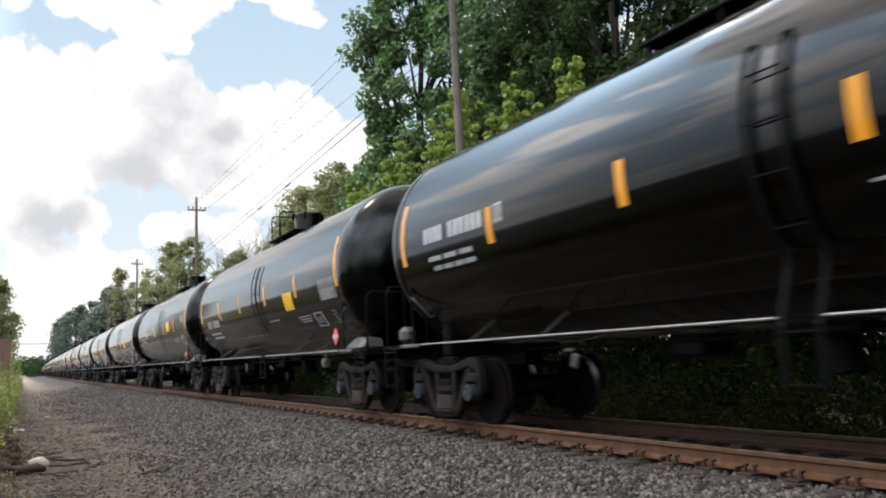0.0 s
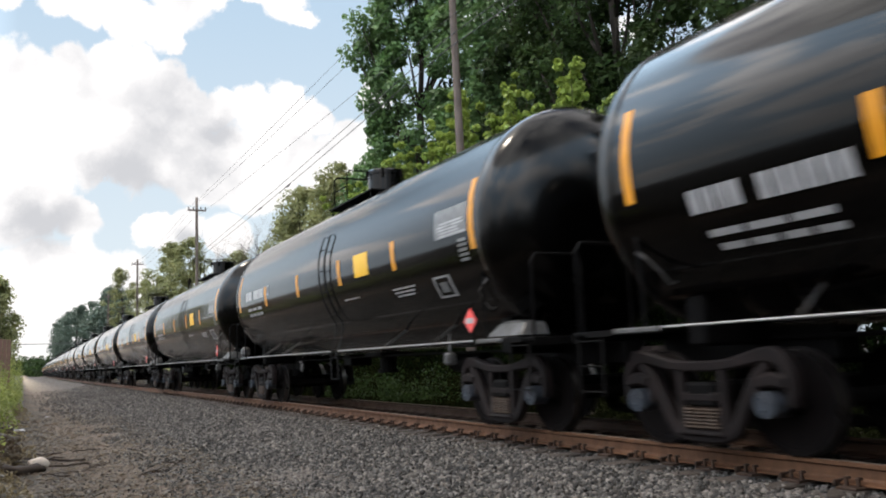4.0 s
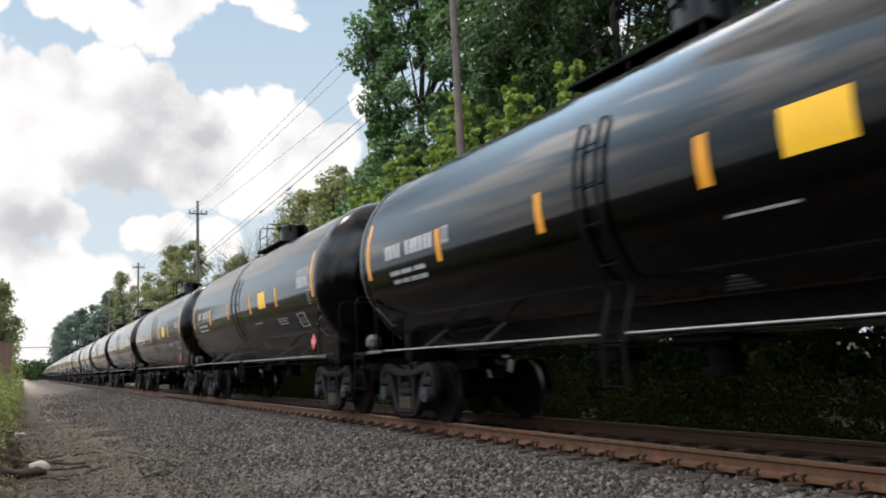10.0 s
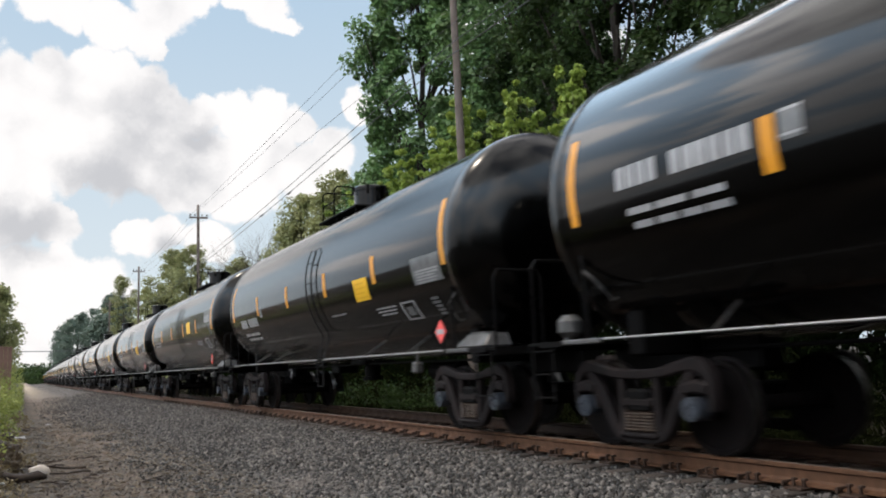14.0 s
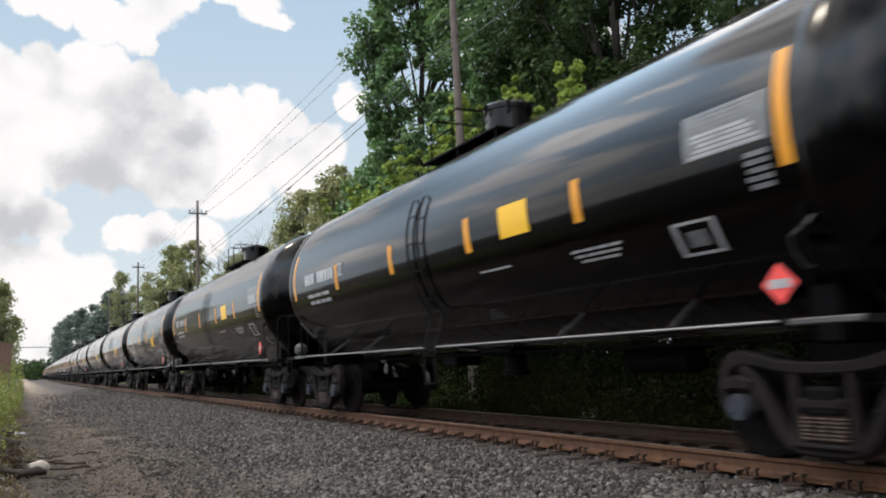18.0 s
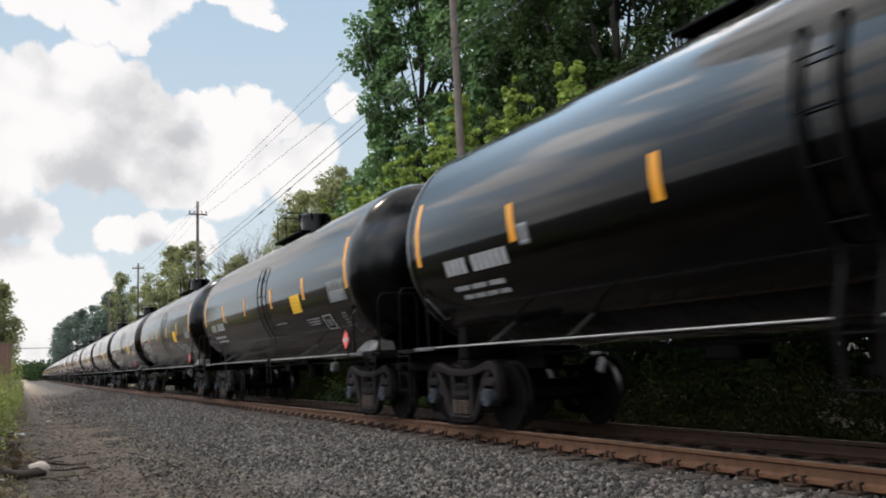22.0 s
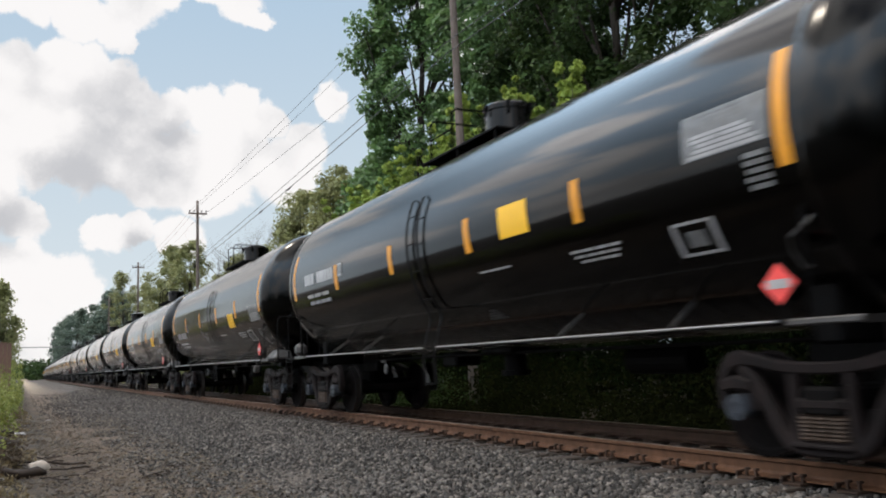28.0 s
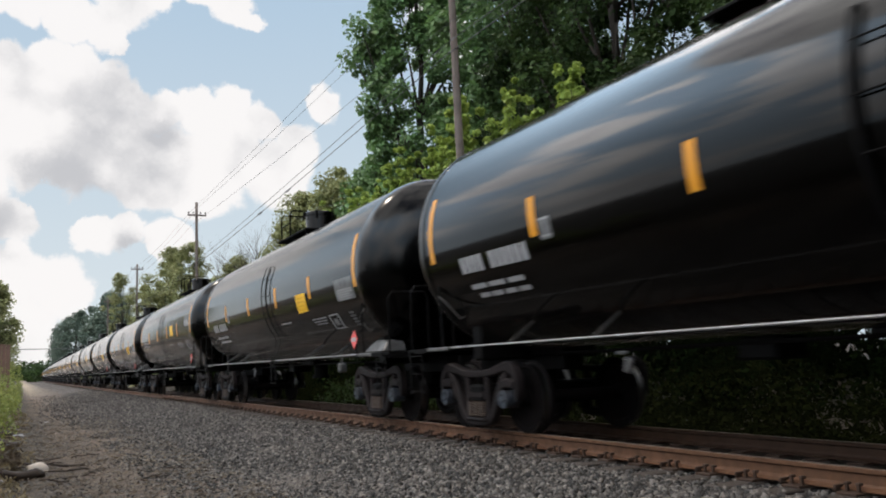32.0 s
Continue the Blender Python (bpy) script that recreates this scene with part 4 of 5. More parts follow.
def make_wire(pts, r=0.012, label="thin black overhead wire"):
    bm = bmesh.new()
    out = []
    for (a, b), sag in pts:
        a, b = Vector(a), Vector(b)
        for i in range(17):
            s = i / 16
            p = a.lerp(b, s)
            p.z -= 4 * sag * s * (1 - s)
            if not out or (p - out[-1]).length > 0.01:
                out.append(p)
    add_tube(bm, out, r, 5)
    return tagged(part("overhead_wire", bm, WIRE), label, "wire", "overhead wires")


for dx, z1, z2, z3, r in ((-0.35, 12.95, 12.95, 12.9, 0.008), (0.25, 12.95, 13.35, 12.9, 0.008), (-0.2, 11.0, 12.0, 12.0, 0.008), (-0.2, 10.45, 9.0, 8.9, 0.013), (-0.15, 10.15, 8.75, 8.7, 0.015)):
    make_wire((((((11.2 + dx, -18, z1 + 0.4), (11.2 + dx, 20.6, z1))), 0.4), (((11.2 + dx, 20.6, z1), (11.4 + dx, 62.2, z2)), 0.12 if z2 > 12 else 0.1),
               (((11.4 + dx, 62.2, z2), (11.5 + dx, 98.5, z3)), 0.4), (((11.5 + dx, 98.5, z3), (11.8 + dx, 138, z3)), 0.4)), r)
make_wire(((((-6, 150, 6.1), (16, 152, 6.1)), 0.15),), 0.06, "far black cable crossing over the path")
for y in (36.9, 41.9):
    bm = bmesh.new()
    add_box(bm, (0, 0, 0), (0.06, 0.40, 0.12), None, 0.03)
    add_rod(bm, (0, -0.4, 0.02), (0, 0.4, 0.02), 0.03, 8)
    tagged(part("cable_splice", bm, WIRE, at=Matrix.Translation((11.02, y, 9.93 - (y - 20.6) * 0.0345 + 0.02))), "black splice case hanging on a cable", "cable splice", "splices on the cable")


# ---- trees ----
def branch(bm, rnd, a, way, length, r, depth, tips):
    pts = [Vector(a)]
    d = Vector(way).normalized()
    n = 5
    for i in range(n):
        d = (d + Vector((rnd.uniform(-.16, .16), rnd.uniform(-.16, .16), rnd.uniform(-.05, .14)))).normalized()
        pts.append(pts[-1] + d * length / n)
    rings = []
    m = 7 if depth > 1 else 5
    for i, p in enumerate(pts):
        q = (pts[min(i + 1, n)] - pts[max(i - 1, 0)]).to_track_quat("Z", "Y")
        rr = r * (1 - 0.6 * i / n)
        rings.append([bm.verts.new(p + q @ Vector((rr * math.cos(2 * math.pi * k / m), rr * math.sin(2 * math.pi * k / m), 0))) for k in range(m)])
    for lo, hi in zip(rings, rings[1:]):
        for k in range(m):
            bm.faces.new((lo[k], lo[(k + 1) % m], hi[(k + 1) % m], hi[k]))
    tips.append(pts[-1])
    if depth <= 1:
        tips.append(pts[3])
    if depth > 0:
        for i in range(2, n + 1):
            for _ in range(2 if depth > 1 else 1):
                side = Vector((rnd.uniform(-1, 1), rnd.uniform(-1, 1), rnd.uniform(-0.1, 0.7))).normalized()
                branch(bm, rnd, pts[i], d * 0.5 + side, length * rnd.uniform(0.42, 0.62), r * (0.62 - 0.07 * i), depth - 1, tips)


def leaf_cloud(centres, radii, count, size, seed, droop=0.3):
    """Bent two-faced leaves scattered in the outer part of many clumps."""
    g = np.random.default_rng(seed)
    idx = g.integers(0, len(centres), count)
    c, rad = np.asarray(centres)[idx], np.asarray(radii)[idx]
    v = g.normal(size=(count, 3))
    v /= np.linalg.norm(v, axis=1)[:, None]
    p = c + v * rad[:, None] * (g.uniform(0, 1, count) ** 0.45)[:, None] * np.array([1, 1, 0.8])
    up = g.normal(size=(count, 3)) * 0.5 + v * 0.75 + np.array([0, 0, 0.55])
    up /= np.linalg.norm(up, axis=1)[:, None]
    side = np.cross(up, g.normal(size=(count, 3)))
    side /= np.linalg.norm(side, axis=1)[:, None]
    fwd = np.cross(side, up)
    s = size * g.uniform(0.6, 1.25, count)[:, None]
    base, tip = p - fwd * s * 0.55, p + fwd * s * 0.55 - up * s * droop * 0.4
    l, r = p - side * s * 0.36 + up * s * 0.10, p + side * s * 0.36 + up * s * 0.10
    verts = np.stack([base, r, tip, l], 1).reshape(-1, 3)
    q = np.arange(count)[:, None] * 4
    faces = np.concatenate([q + np.array([[0, 1, 2]]), q + np.array([[0, 2, 3]])], 1).reshape(-1, 3)
    return verts, faces


def make_tree(x, y, height, spread, leaves, size, mat, seed, label, trunk=0.25, bare=0.2, clump=0.9, kindname="tree", group="trees along the line", clumps=90):
    """Trunk and limbs, and a crown of leaf clumps inside an uneven egg-shaped outline."""
    rnd = random.Random(seed)
    z0 = land(x - bend(y)) - 0.1
    e = empty(kindname, Matrix.Translation((x, y, z0)), label, kindname, group)
    bm = bmesh.new()
    pts = [Vector((0, 0, 0))]
    n = 8
    for i in range(n):
        pts.append(pts[-1] + Vector((rnd.uniform(-.1, .1) * height / n, rnd.uniform(-.1, .1) * height / n, height * 0.88 / n)))
    add_tube(bm, pts, trunk, 9)
    for v in bm.verts:
        i = min(n, max(0, round(v.co.z / (height * 0.88) * n)))
        v.co = pts[i] + (v.co - pts[i]) * (1.15 - 1.0 * i / n)
    cs, rs = [], []
    lo, hi = bare * height, height
    zc = lo + 0.45 * (hi - lo)
    while len(cs) < clumps:
        z = rnd.uniform(lo, hi)
        k = (z - zc) / ((hi - zc) if z > zc else (zc - lo))
        a = rnd.uniform(0, 2 * math.pi)
        lobe = 0.78 + 0.42 * noise.noise((math.cos(a) * 1.4 + seed, math.sin(a) * 1.4, z * 0.28))
        r = spread * lobe * math.sqrt(max(0.03, 1 - k * k)) * rnd.uniform(0.1, 1.0) ** 0.45
        i = min(n, int(z / (height * 0.88) * n))
        cs.append((pts[i].x + r * math.cos(a), pts[i].y + r * math.sin(a), z))
        rs.append(clump * rnd.uniform(0.55, 1.3) * (0.75 + 0.4 * math.sqrt(max(0.0, 1 - k * k))))
    for c in cs[::6]:
        c = Vector(c)
        i = max(1, min(n - 1, int((c.z * 0.72) / (height * 0.88) * n)))
        s = pts[i]
        mid = s.lerp(c, 0.5) + Vector((rnd.uniform(-.3, .3), rnd.uniform(-.3, .3), -0.12 * (c - s).length + rnd.uniform(-.2, .4)))
        rr = trunk * (0.42 - 0.3 * i / n)
        add_rod(bm, s, mid, rr, 6, rr * 0.7)
        add_rod(bm, mid, c, rr * 0.7, 6, rr * 0.25)
    part("trunk", bm, BARK, e, smooth=True)
    v, f = leaf_cloud(cs, rs, leaves, size, seed)
    soup("crown", v, f, [mat], e)
    return e


def make_sapling(x, y, height, spread, leaves, seed):
    """Many upright leafy shoots from one thin stem."""
    rnd = random.Random(seed)
    e = empty("sapling", Matrix.Translation((x, y, land(x - bend(y)) - 0.1)), "slender sapling with light yellow-green leaves", "sapling", "saplings behind the track")
    bm = bmesh.new()
    add_rod(bm, (0, 0, 0), (0, 0, height * 0.8), 0.06, 8, 0.02)
    cs, rs = [], []
    for k in range(20):
        a, r = rnd.uniform(0, 2 * math.pi), spread * rnd.uniform(0.1, 1.3)
        foot = Vector((0, 0, height * rnd.uniform(0.3, 0.7)))
        top = Vector((r * math.cos(a), r * math.sin(a), height * rnd.uniform(0.72, 1.0) - 0.5 * r))
        add_rod(bm, foot, top, 0.022, 5, 0.006)
        for i in range(9):
            t = 0.25 + 0.78 * i / 8
            p = foot.lerp(top, t) + Vector((rnd.uniform(-.12, .12), rnd.uniform(-.12, .12), rnd.uniform(-.1, .1)))
            cs.append(p[:])
            rs.append(0.36 * (1.15 - 0.75 * t) * rnd.uniform(0.7, 1.3))
    part("trunk", bm, BARK, e, smooth=True)
    v, f = leaf_cloud(cs, rs, leaves, 0.14, seed)
    soup("crown", v, f, [LEAF_LIGHT], e)


BIG = "tall broad-leaved tree with dense dark green crown"
# the two trees behind the viewpoint are unseen, added for tank-end reflections
for x, y, h, s, nl, seed in ((17.8, 43.0, 12.5, 3.0, 12000, 10), (19.0, 38.5, 25, 4.6, 38000, 1), (20.5, 30.0, 26, 5.6, 36000, 2), (19.5, 22.5, 24, 5.4, 34000, 3), (20.0, 16.0, 22, 5.2, 30000, 4), (19.5, 9.5, 21, 5.2, 24000, 5),
                              (26.0, 36.0, 24, 6.0, 16000, 6), (26.0, 24.0, 22, 6.0, 16000, 7), (20.0, 2.0, 19, 5.5, 9000, 8), (19.5, -7.0, 18, 5.5, 7000, 11), (19.0, -17.0, 18, 5.5, 7000, 12), (27, 12.0, 20, 6, 9000, 9)):
    poplar = seed in (1, 2, 10)
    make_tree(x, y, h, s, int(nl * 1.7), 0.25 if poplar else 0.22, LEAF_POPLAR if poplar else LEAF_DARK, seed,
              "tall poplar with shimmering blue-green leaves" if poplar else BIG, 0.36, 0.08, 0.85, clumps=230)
for x, y, h, s, nl, seed in ((13.4, 18.0, 9.3, 0.95, 3600, 21), (13.6, 21.2, 9.5, 0.75, 2600, 22), (13.8, 24.6, 10.0, 1.1, 4000, 23), (14.0, 28.0, 9.6, 1.2, 4000, 24), (14.4, 32.0, 9.9, 1.4, 4000, 25), (14.6, 36.0, 9.8, 1.4, 4000, 26)):
    make_sapling(x, y, h + 0.35, s * 1.3, int(nl * 4.5), seed)
for x, y, h, s, nl, seed in ((16.6, 44.5, 12.2, 2.6, 9000, 31), (15.8, 50.0, 12.0, 2.4, 9000, 32), (16.2, 57.0, 11.2, 2.2, 8000, 33), (15.0, 66.0, 9.8, 2.4, 7000, 34),
                              (14.6, 84.0, 13.8, 3.0, 9000, 35), (14.4, 94.0, 15.0, 2.8, 8000, 36), (15.5, 75.0, 9.4, 2.8, 6000, 37), (15.6, 128.0, 14.0, 3.0, 5000, 38), (15.4, 150.0, 18.2, 3.4, 6000, 39), (16, 110.0, 11.0, 3.4, 6000, 40)):
    make_tree(x + bend(y), y, h, s, int(nl * 1.6), 0.19 + y * 0.0006, LEAF_MID, seed, "rounded tree with sunlit olive green crown", 0.2, 0.1, 0.75, clumps=120)
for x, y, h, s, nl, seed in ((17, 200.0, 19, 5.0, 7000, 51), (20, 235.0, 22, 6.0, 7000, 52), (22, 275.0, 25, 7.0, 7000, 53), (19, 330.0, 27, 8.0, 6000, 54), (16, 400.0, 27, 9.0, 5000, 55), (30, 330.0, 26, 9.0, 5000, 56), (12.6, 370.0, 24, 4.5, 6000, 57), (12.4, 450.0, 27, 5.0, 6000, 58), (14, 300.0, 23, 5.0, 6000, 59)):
    make_tree(x + bend(y), y, h, s, nl, 0.65, LEAF_HAZED, seed, "far tree with dark green crown, tinted bluish for haze", 0.35, 0.08, 1.9, clumps=70)
for x, y, h, s, nl, seed in ((-1.5, 66.0, 7.6, 1.5, 6000, 61), (-2.4, 80.0, 9.5, 2.2, 6000, 62)):
    make_tree(x, y, h, s, nl, 0.24, LEAF_MID, seed, "bushy green tree beside the gravel path", 0.14, 0.05, 0.55, clumps=110)


def dead_tree(x, y, h):
    rnd = random.Random(77)
    bm = bmesh.new()
    tips = []
    for k in range(5):
        a = 2 * math.pi * k / 5
        branch(bm, rnd, (0, 0, 0.2 * k), (0.10 * math.cos(a), 0.10 * math.sin(a), 1), h * 0.60, 0.14, 3, tips)
    e = empty("bare_tree", Matrix.Translation((x, y, land(x) - 0.1)), "leafless grey dead tree with fine twigs", "tree", "trees along the line")
    part("trunk", bm, TWIG, e)


dead_tree(15.5, 62.5, 11.5)


# ---- undergrowth ----
def weeds(name, spots, count, size, height, mat, seed, label):
    """Upright leafy weeds and blades rooted over a strip of ground."""
    g = np.random.default_rng(seed)
    pick = g.integers(0, len(spots), count)
    sp = np.asarray(spots)[pick]
    r = sp[:, 3] * np.sqrt(g.uniform(0, 1, count))
    a = g.uniform(0, 2 * np.pi, count)
    x, y = sp[:, 0] + r * np.cos(a), sp[:, 1] + r * np.sin(a)
    z = np.interp(x, [p[0] for p in LAND], [p[1] for p in LAND]) + sp[:, 2] * height * g.uniform(0, 1, count) ** 1.3
    p = np.stack([x, y, z], 1)
    up = g.normal(size=(count, 3)) * 0.7 + np.array([0, 0, 0.35])
    up /= np.linalg.norm(up, axis=1)[:, None]
    side = np.cross(up, g.normal(size=(count, 3)))
    side /= np.linalg.norm(side, axis=1)[:, None]
    fwd = np.cross(side, up)
    s = size * g.uniform(0.5, 1.3, count)[:, None]
    verts = np.stack([p - fwd * s * .6, p + side * s * .28, p + fwd * s * .6, p - side * s * .28], 1).reshape(-1, 3)
    q = np.arange(count)[:, None] * 4
    faces = np.concatenate([q + np.array([[0, 1, 2]]), q + np.array([[0, 2, 3]])], 1).reshape(-1, 3)
    return tagged(soup(name, verts, faces, [mat]), label, "weeds", kind="stuff")


def understory():
    """Low dense crowns added under the tall trees, mostly hidden, to shade the verge."""
    g = random.Random(44)
    cs = [(g.uniform(11.6, 17.0), g.uniform(-4, 66), g.uniform(2.8, 6.3)) for _ in range(620)]
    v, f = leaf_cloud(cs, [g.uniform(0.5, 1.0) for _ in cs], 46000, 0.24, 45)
    tagged(soup("understory", v, f, [LEAF_DARK]), "dense low shrub crowns added beneath the trees to shade the verge", "shrubs", kind="stuff")


understory()
rnd = random.Random(9)
weeds("hedge", [(rnd.uniform(12.6, 15.5), yy + rnd.uniform(-1, 1), rnd.uniform(0.5, 1.25), rnd.uniform(0.4, 0.9)) for yy in np.arange(0, 70, 0.45)], 60000, 0.15, 2.6, THICKET_SHADED, 11, "dense hedge of brambles behind the track, green darkened for shade")
weeds("verge_weeds", [(rnd.uniform(9.7, 13.2), yy + rnd.uniform(-1, 1), rnd.uniform(0.15, 1.0), rnd.uniform(0.25, 0.6)) for yy in np.arange(2, 60, 0.16)], 42000, 0.11, 1.5, VERGE_SHADED, 12, "weeds and grass on the far verge, green darkened for shade")
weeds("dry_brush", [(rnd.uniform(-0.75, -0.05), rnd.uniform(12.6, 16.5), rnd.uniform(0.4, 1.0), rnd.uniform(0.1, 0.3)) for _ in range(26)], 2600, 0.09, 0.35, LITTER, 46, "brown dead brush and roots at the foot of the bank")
weeds("low_weeds", [(rnd.uniform(9.3, 13.0), yy, rnd.uniform(0.2, 0.5), rnd.uniform(0.3, 0.6)) for yy in np.arange(3, 40, 0.12)], 36000, 0.10, 0.7, VERGE_SHADED, 23, "low weeds matted over the verge, leaf colour darkened for shade")
# verge growth in a lighter leaf, standing in for a sunlit stretch
weeds("sunlit_weeds", [(rnd.uniform(9.7, 12.2), yy + rnd.uniform(-1, 1), rnd.uniform(0.15, 1.0), rnd.uniform(0.2, 0.5)) for yy in np.arange(21, 30, 0.12)], 9000, 0.11, 1.2, LEAF_DARK, 20, "green weeds beyond the track, in a lighter leaf colour for sunlight")
weeds("thicket", [(rnd.uniform(16, 26), yy + rnd.uniform(-1, 1), rnd.uniform(0.6, 1.25), rnd.uniform(0.8, 1.6)) for yy in np.arange(-30, 75, 0.42)], 44000, 0.42, 5.0, THICKET_SHADED, 18, "dense thicket under the trees, leaf colour darkened for shade")
weeds("far_hedge", [(rnd.uniform(13.0, 18), yy + rnd.uniform(-1, 1), rnd.uniform(0.5, 1.4), rnd.uniform(0.8, 1.6)) for yy in np.arange(70, 260, 1.2)], 22000, 0.4, 5.0, LEAF_MID, 13, "continuous green thicket along the line")
weeds("bank_weeds", [(rnd.uniform(-1.9, -0.55) + 0.012 * yy, yy + rnd.uniform(-.5, .5), rnd.uniform(0.3, 1.0) * (0.5 + yy * 0.042), rnd.uniform(0.12, 0.4)) for yy in np.arange(14, 62, 0.3)], 26000, 0.085, 0.95, WEED, 14, "unkempt green weeds on the bank beside the path")
weeds("dry_grass", [(rnd.uniform(-1.0, 0.25), yy + rnd.uniform(-.5, .5), rnd.uniform(0.15, 0.5), rnd.uniform(0.15, 0.35)) for yy in np.arange(9, 40, 0.5)], 7000, 0.065, 0.45, DRYGRASS, 15, "straw-coloured dry grass at the foot of the bank")
weeds("far_woods", [(rnd.uniform(-22, 60) + 12, rnd.uniform(430, 560), rnd.uniform(0.4, 1.0), rnd.uniform(3, 7)) for _ in range(160)], 26000, 1.6, 11.0, LEAF_DARK, 16, "distant belt of dark woods")
# two belts of woods out of view, added to darken the tanks' reflections
weeds("woods_at_the_back", [(rnd.uniform(-40, 14), rnd.uniform(-34, -20), rnd.uniform(0.5, 1.0), rnd.uniform(1.5, 3)) for _ in range(120)], 16000, 0.8, 12.0, THICKET_SHADED, 19, "unseen dense dark trees across the line behind the viewpoint")
weeds("woods_behind", [(-rnd.uniform(40, 70), yy, rnd.uniform(0.5, 1.0), rnd.uniform(2, 4)) for yy in np.arange(-150, 12, 2.2)], 10000, 1.3, 11.0, LEAF_DARK, 17, "unseen low belt of trees across the open ground")


# ---- boards, rock, branch and litter on the near bank ----
def make_boards():
    e = empty("board_fence", Matrix.Translation((-0.62, 42.0, land(-0.6) - 0.1)), "rusty brown board fence end overgrown with weeds", "fence")
    bm = bmesh.new()
    add_box(bm, (0, 0, 1.4), (0.16, 0.04, 2.8), None, 0.008)
    b = part("board", bm, BROWNWALL, e, at=Matrix.Translation((0.2, 0, 0)))
    for i in range(1, 7):
        again(b, "board", e, Matrix.Translation((0.2 - 0.17 * i, 0.01 * (i % 2), 0.02 * (i % 3))))
    for z in (0.6, 2.2):
        bm = bmesh.new()
        add_box(bm, (-0.35, 0.05, z), (1.3, 0.06, 0.09))
        part("cross_rail", bm, BROWNWALL, e)


make_boards()


def lump(name, x, y, s, mat, seed, label, category, squash=0.6):
    bm = bmesh.new()
    bmesh.ops.create_icosphere(bm, subdivisions=3, radius=1.0)
    for v in bm.verts:
        k = 1 + 0.28 * noise.noise(v.co * 1.3 + Vector((seed, 0, 0))) + 0.10 * noise.noise(v.co * 4 + Vector((seed, 5, 0)))
        v.co = Vector((v.co.x * s[0], v.co.y * s[1], v.co.z * s[2])) * k
    return tagged(part(name, bm, mat, at=Matrix.Translation((x, y, land(x) + s[2] * 0.5)), smooth=True), label, category)


lump("rock", 0.31, 14.7, (0.16, 0.12, 0.10), STONE, 3, "pale rounded stone lying by the path", "rock")
lump("rock", 0.12, 13.6, (0.07, 0.06, 0.05), STONE, 8, "small pale stone at the path's edge", "rock")
lump("rock", -0.15, 18.6, (0.07, 0.06, 0.045), STONE, 12, "pale stone half hidden in weeds", "rock")
for x, y, s, seed in ((-0.25, 16.2, 0.16, 21), (-0.05, 17.4, 0.12, 22), (-0.35, 18.0, 0.2, 23), (-0.1, 19.6, 0.14, 24), (-0.3, 21.4, 0.2, 25), (0.0, 22.4, 0.1, 26), (-0.4, 15.0, 0.15, 27)):
    lump("rubble", x, y, (s, s * 0.8, s * 0.6), BARK, seed, "dark earthy lump of rubble on the bank", "rubble")
bm = bmesh.new()
add_tube(bm, [(-0.42, 12.75, -0.12), (-0.28, 12.9, -0.13), (-0.15, 13.1, -0.15), (0.0, 13.3, -0.17), (0.13, 13.5, -0.20), (0.25, 13.7, -0.23), (0.33, 13.8, -0.25)], 0.085, 12)
for v in bm.verts:
    v.co.z = -0.17 + (v.co.z + 0.17) * (1.25 - 0.6 * (v.co.x + 0.42))
    v.co += Vector((0.6, 0.4, 1.0)) * 0.05 * noise.noise(v.co * 9) + Vector((0, 0, 1)) * 0.03 * noise.noise(v.co * 3.1)
tagged(part("fallen_log", bm, LOG, smooth=True), "thick dark broken log lying on the ground", "log")
for seed, (x, y, dx, dy, rr) in enumerate(((0.1, 15.6, 0.9, -0.3, 0.02), (0.45, 14.3, 0.6, 0.35, 0.018), (0.2, 16.4, 0.5, 0.4, 0.012), (0.7, 13.4, 0.4, 0.5, 0.011), (0.3, 13.2, 0.35, -0.2, 0.012), (1.0, 14.0, 0.3, 0.5, 0.010),
                                           (1.6, 12.6, 0.4, 0.3, 0.011), (-0.2, 14.4, 0.3, 0.6, 0.014), (2.0, 13.8, 0.35, -0.4, 0.010), (0.9, 17.0, 0.5, 0.2, 0.012))):
    g = random.Random(60 + seed)
    bm = bmesh.new()
    pts = []
    for i in range(6):
        px, py = x + dx * i / 5 + g.uniform(-0.03, 0.03), y + dy * i / 5 + g.uniform(-0.05, 0.05)
        pts.append((px, py, land(px) + rr + g.uniform(0.01, 0.05)))
    add_tube(bm, pts, rr, 6)
    add_tube(bm, [pts[2], (pts[2][0] + 0.09, pts[2][1] - 0.12, pts[2][2] + 0.03), (pts[2][0] + 0.2, pts[2][1] - 0.16, pts[2][2] + 0.02)], rr * 0.6, 5)
    tagged(part("fallen_branch", bm, TWIG, smooth=True), "thin dead forked branch lying on the path", "branch", "fallen branches by the path")


def litter(x, y, s, seed):
    rnd = random.Random(seed)
    bm = bmesh.new()
    bmesh.ops.create_grid(bm, x_segments=4, y_segments=4, size=0.5)
    for v in bm.verts:
        v.co = Vector((v.co.x * s, v.co.y * s * 0.7, rnd.uniform(0, 0.25) * s))
    bmesh.ops.solidify(bm, geom=bm.faces[:], thickness=0.004)
    tagged(part("paper_scrap", bm, WHITE, at=pose(x, y, land(x) + 0.03, 0, 0, rnd.uniform(0, 180))), "crumpled white scrap of litter on the ground", "litter", "litter by the line")


for x, y, s, seed in ((10.4, 9.9, 0.34, 1), (10.4, 10.8, 0.2, 2), (10.2, 11.9, 0.16, 3), (0.05, 23.0, 0.25, 4), (0.2, 27.0, 0.22, 5), (-0.2, 12.4, 0.14, 6), (0.9, 31.0, 0.15, 7), (10.9, 16.5, 0.3, 8)):
    litter(x, y, s, seed)


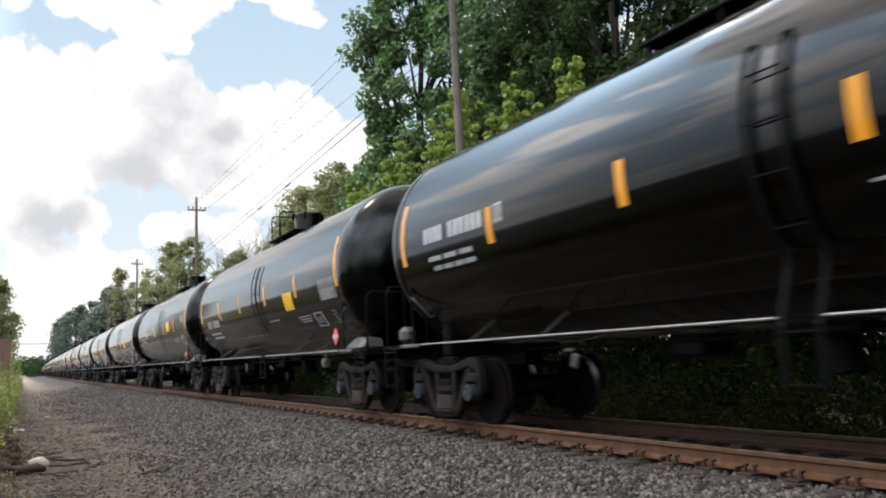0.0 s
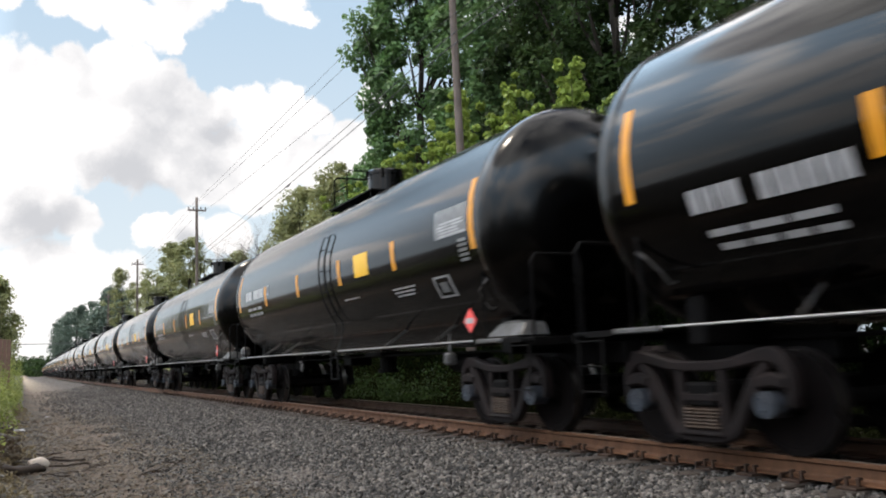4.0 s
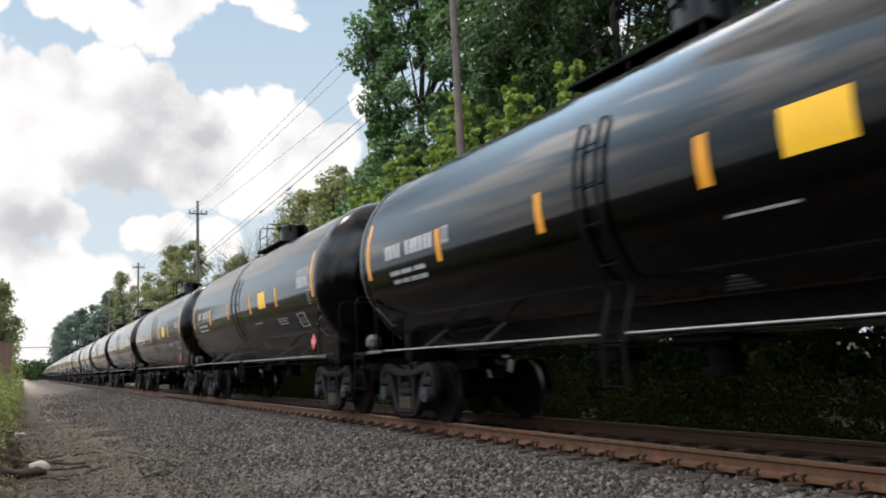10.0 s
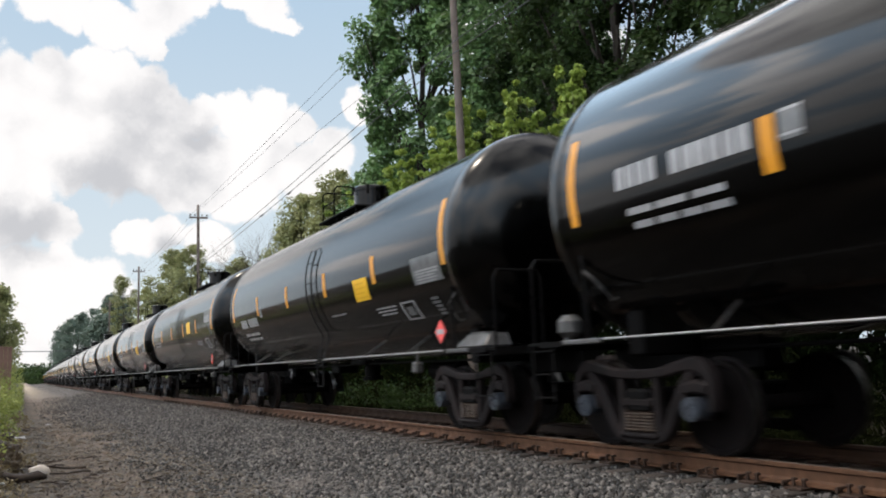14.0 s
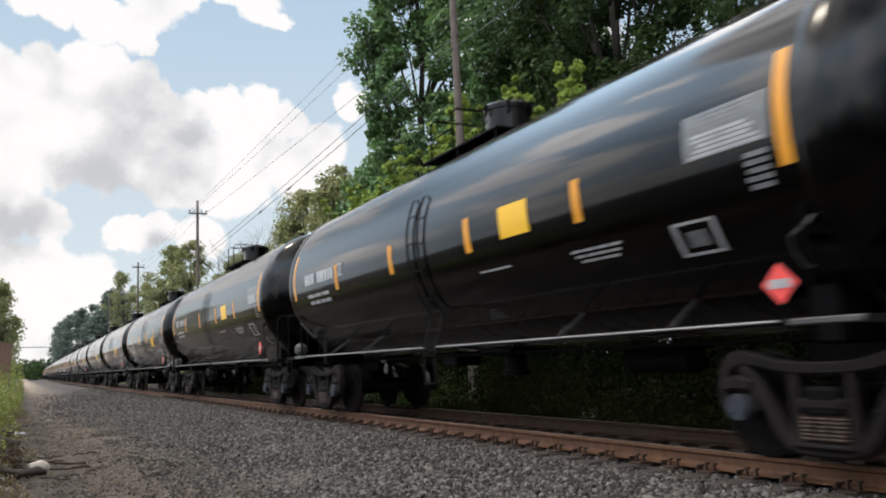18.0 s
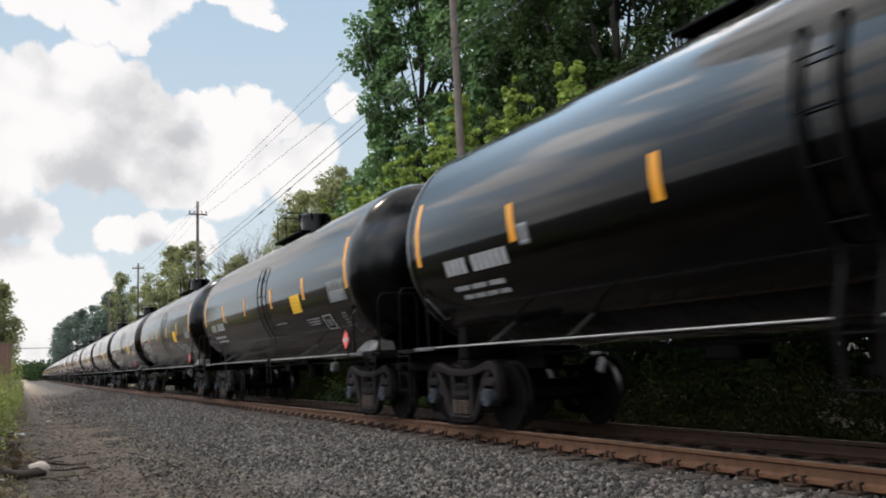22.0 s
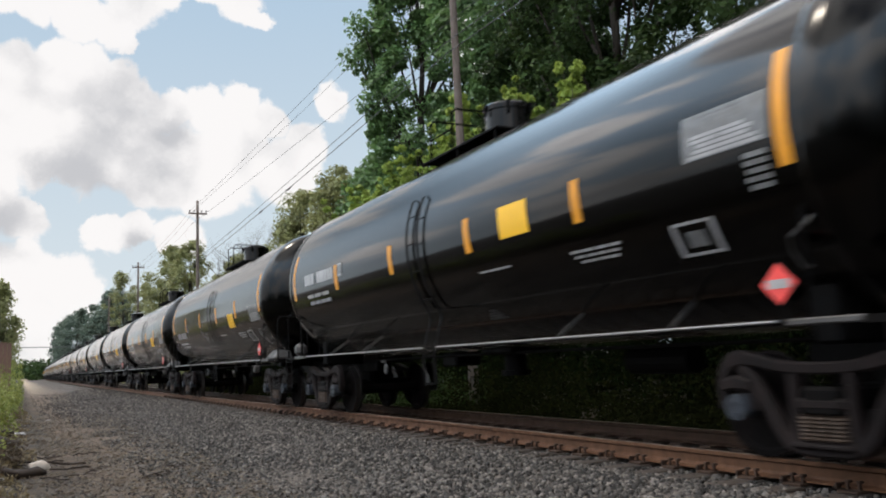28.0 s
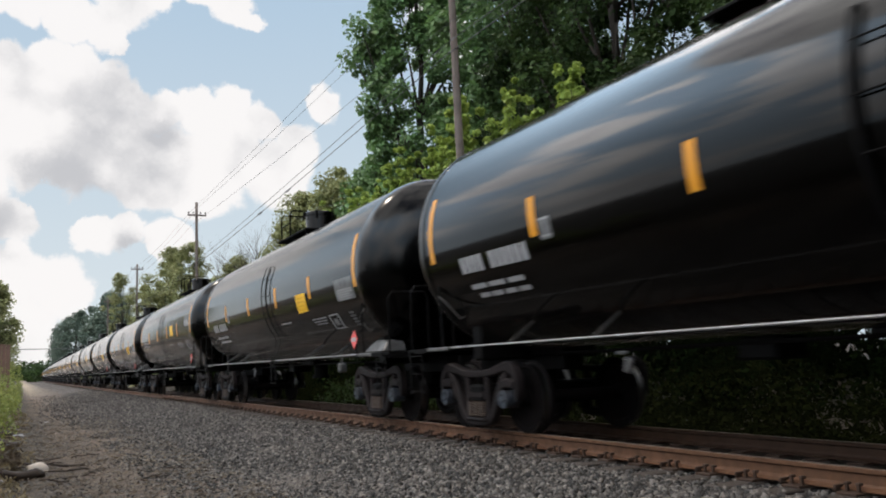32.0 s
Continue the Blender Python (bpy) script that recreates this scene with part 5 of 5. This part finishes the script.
# ---- leaf litter and twigs trodden into the path ----
def path_litter():
    g = np.random.default_rng(31)
    n = 9000
    y = 7.5 + 26 * g.uniform(0, 1, n) ** 1.5
    x = -0.3 + 3.2 * g.uniform(0, 1, n) ** 1.6
    z = np.interp(x, [p[0] for p in LAND], [p[1] for p in LAND]) + g.uniform(0.0, 0.035, n)
    a = g.uniform(0, np.pi, n)
    l, w = g.uniform(0.02, 0.09, n), g.uniform(0.006, 0.02, n)
    c, s = np.cos(a), np.sin(a)
    p = np.stack([x, y, z], 1)
    f, t = np.stack([c * l, s * l, g.uniform(-0.01, 0.02, n)], 1), np.stack([-s * w, c * w, 0 * w], 1)
    up = np.array([0, 0, 0.012])
    v = np.stack([p - f, p + t + up * 0.3, p + f, p - t + up], 1).reshape(-1, 3)
    q = np.arange(n)[:, None] * 4
    fc = np.concatenate([q + np.array([[0, 1, 2]]), q + np.array([[0, 2, 3]])], 1).reshape(-1, 3)
    tagged(soup("leaf_litter", v, fc, [LITTER]), "dry brown leaf litter and twigs on the path", "leaf litter", kind="stuff")


path_litter()


# ---- ballast stones ----
def make_ballast():
    g = np.random.default_rng(4)
    bm = bmesh.new()
    bmesh.ops.create_icosphere(bm, subdivisions=1, radius=1.0)
    base = np.array([v.co[:] for v in bm.verts])
    tri = np.array([[v.index for v in f.verts] for f in bm.faces])
    bm.free()
    def scatter(n, x0, x1, y0, y1, smin, smax, keep=None):
        y = y0 + (y1 - y0) * g.uniform(0, 1, n) ** 1.5
        x = g.uniform(x0, x1, n)
        if keep is not None:
            ok = g.uniform(0, 1, n) < keep(x, y)
            x, y = x[ok], y[ok]
        n = len(x)
        z = np.interp(x, [p[0] for p in LAND], [p[1] for p in LAND])
        x = x + np.array([bend(v) for v in y])
        s = g.uniform(smin, smax, n)
        sh = g.uniform(0.6, 1.2, (n, 3)) * s[:, None]
        jit = 1 + g.uniform(-0.28, 0.28, (n, len(base), 1))
        q = g.normal(size=(n, 4))
        q /= np.linalg.norm(q, axis=1)[:, None]
        w, a, b, c = q.T
        rot = np.stack([1 - 2 * (b * b + c * c), 2 * (a * b - c * w), 2 * (a * c + b * w), 2 * (a * b + c * w), 1 - 2 * (a * a + c * c), 2 * (b * c - a * w),
                        2 * (a * c - b * w), 2 * (b * c + a * w), 1 - 2 * (a * a + b * b)], 1).reshape(n, 3, 3)
        v = np.einsum("nij,nkj->nki", rot, base[None] * sh[:, None, :] * jit)
        v += np.stack([x, y, z + s * g.uniform(-0.2, 0.5, n)], 1)[:, None, :]
        f = tri[None] + (np.arange(n) * len(base))[:, None, None]
        return v.reshape(-1, 3), f.reshape(-1, 3)
    parts = [scatter(68000, 1.6, 6.1, 4.0, 34.0, 0.015, 0.034, lambda x, y: np.clip((x - 1.2) / 2.4, 0.08, 1) * np.where(x > 5.45, 0.35, 1)), scatter(5000, 7.4, 9.2, 5.0, 26.0, 0.018, 0.036),
             scatter(4000, 6.1, 7.4, 3.5, 20.0, 0.018, 0.036), scatter(9000, 0.3, 3.4, 8.0, 30.0, 0.007, 0.02),
             scatter(26000, 0.6, 6.0, 28.0, 82.0, 0.02, 0.045, lambda x, y: np.clip((y - 27) / 8, 0, 1) * np.clip((84 - y) / 50, 0.0, 1) * np.clip((x - 0.4) / 3.2, 0.15, 1))]
    vs, fs, o = [], [], 0
    for v, f in parts:
        vs.append(v)
        fs.append(f + o)
        o += len(v)
    tagged(soup("ballast_stones", np.concatenate(vs), np.concatenate(fs), [BALLAST]), "loose angular grey ballast stones", "ballast", kind="stuff")


make_ballast()


# ---- sleepers with plates and spikes ----
def make_ties():
    bm = bmesh.new()
    add_box(bm, (0, 0, -0.11), (2.6, 0.22, 0.20), None, 0.012)
    e0 = part("sleeper", bm, TIE)
    tagged(e0, "dark creosoted timber sleeper bedded in ballast", "sleeper", "sleepers of the track")
    bm = bmesh.new()
    add_box(bm, (0, 0, 0.002), (0.36, 0.19, 0.022), None, 0.004)
    pl = part("tie_plate", bm, SPIKE, e0, at=Matrix.Translation((-0.7525, 0, 0)))
    again(pl, "tie_plate", e0, Matrix.Translation((0.7525, 0, 0)))
    bm = bmesh.new()
    add_box(bm, (0, 0, 0.035), (0.022, 0.022, 0.09))
    add_box(bm, (0.012, 0, 0.075), (0.055, 0.04, 0.022), None, 0.006)
    sp = part("spike", bm, SPIKE, e0, at=Matrix.Translation((-0.85, 0.05, 0)))
    again(sp, "spike", e0, Matrix.Translation((-0.85, -0.055, 0)))
    again(sp, "spike", e0, Matrix.Translation((-0.655, 0.0, 0)) @ Matrix.Rotation(math.pi, 4, "Z"))
    bm = bmesh.new()
    add_box(bm, (0, 0, 0.03), (0.17, 0.03, 0.05), None, 0.008)
    an = part("rail_anchor", bm, SPIKE, e0, at=Matrix.Translation((-0.80, 0.145, 0)))
    rnd = random.Random(3)
    e0.matrix_basis = Matrix.Translation((TRACK_X, 2.0, -0.002))
    for i in range(1, 76):
        y = 2.0 + i * 0.51 + rnd.uniform(-0.02, 0.02)
        copy_thing(e0, Matrix.Translation((TRACK_X + bend(y), y, -0.002)) @ Matrix.Rotation(rnd.uniform(-0.01, 0.01), 4, "Z"))
    bm = bmesh.new()
    for i in range(500):
        y = 2.0 + 76 * 0.51 + i * 0.51
        add_box(bm, (TRACK_X + bend(y), y, -0.12), (2.6, 0.22, 0.20))
    tagged(part("far_sleepers", bm, TIE), "dark timber sleepers receding along the track", "sleeper", kind="stuff")


make_ties()


def motions():
    times = [r[0] for r in RUN]
    for k, car in train.items():
        walk(car, [(t, car_pose(k, t)) for t in times])
    # the wheels of each car turn while it rolls by
    for k, car in train.items():
        if k > 40:
            continue
        passing = [t / 30 for t in range(0, 961) if -22 < gone(t / 30) + k * CAR_PITCH - MID < 30]
        if not passing:
            continue
        ts = sorted({0.0, *passing, 32.0})
        for wheels in [o for o in car.children_recursive if o.name.startswith("wheelset")]:
            rows = []
            base = wheels.matrix_basis.copy()
            for t in ts:
                s = -gone(min(max(t, passing[0]), passing[-1])) / 0.457
                rows.append((t, base @ Matrix.Rotation(s % (2 * math.pi), 4, "X")))
            walk(wheels, rows)
    # the clouds drift slowly along the horizon
    walk(clouds, [(0, pose(0, 0, 0, 0, 0, -1.85)), (14, pose(0, 0, 0, 0, 0, 0)), (32, pose(0, 0, 0, 0, 0, 2.38))])


motions()
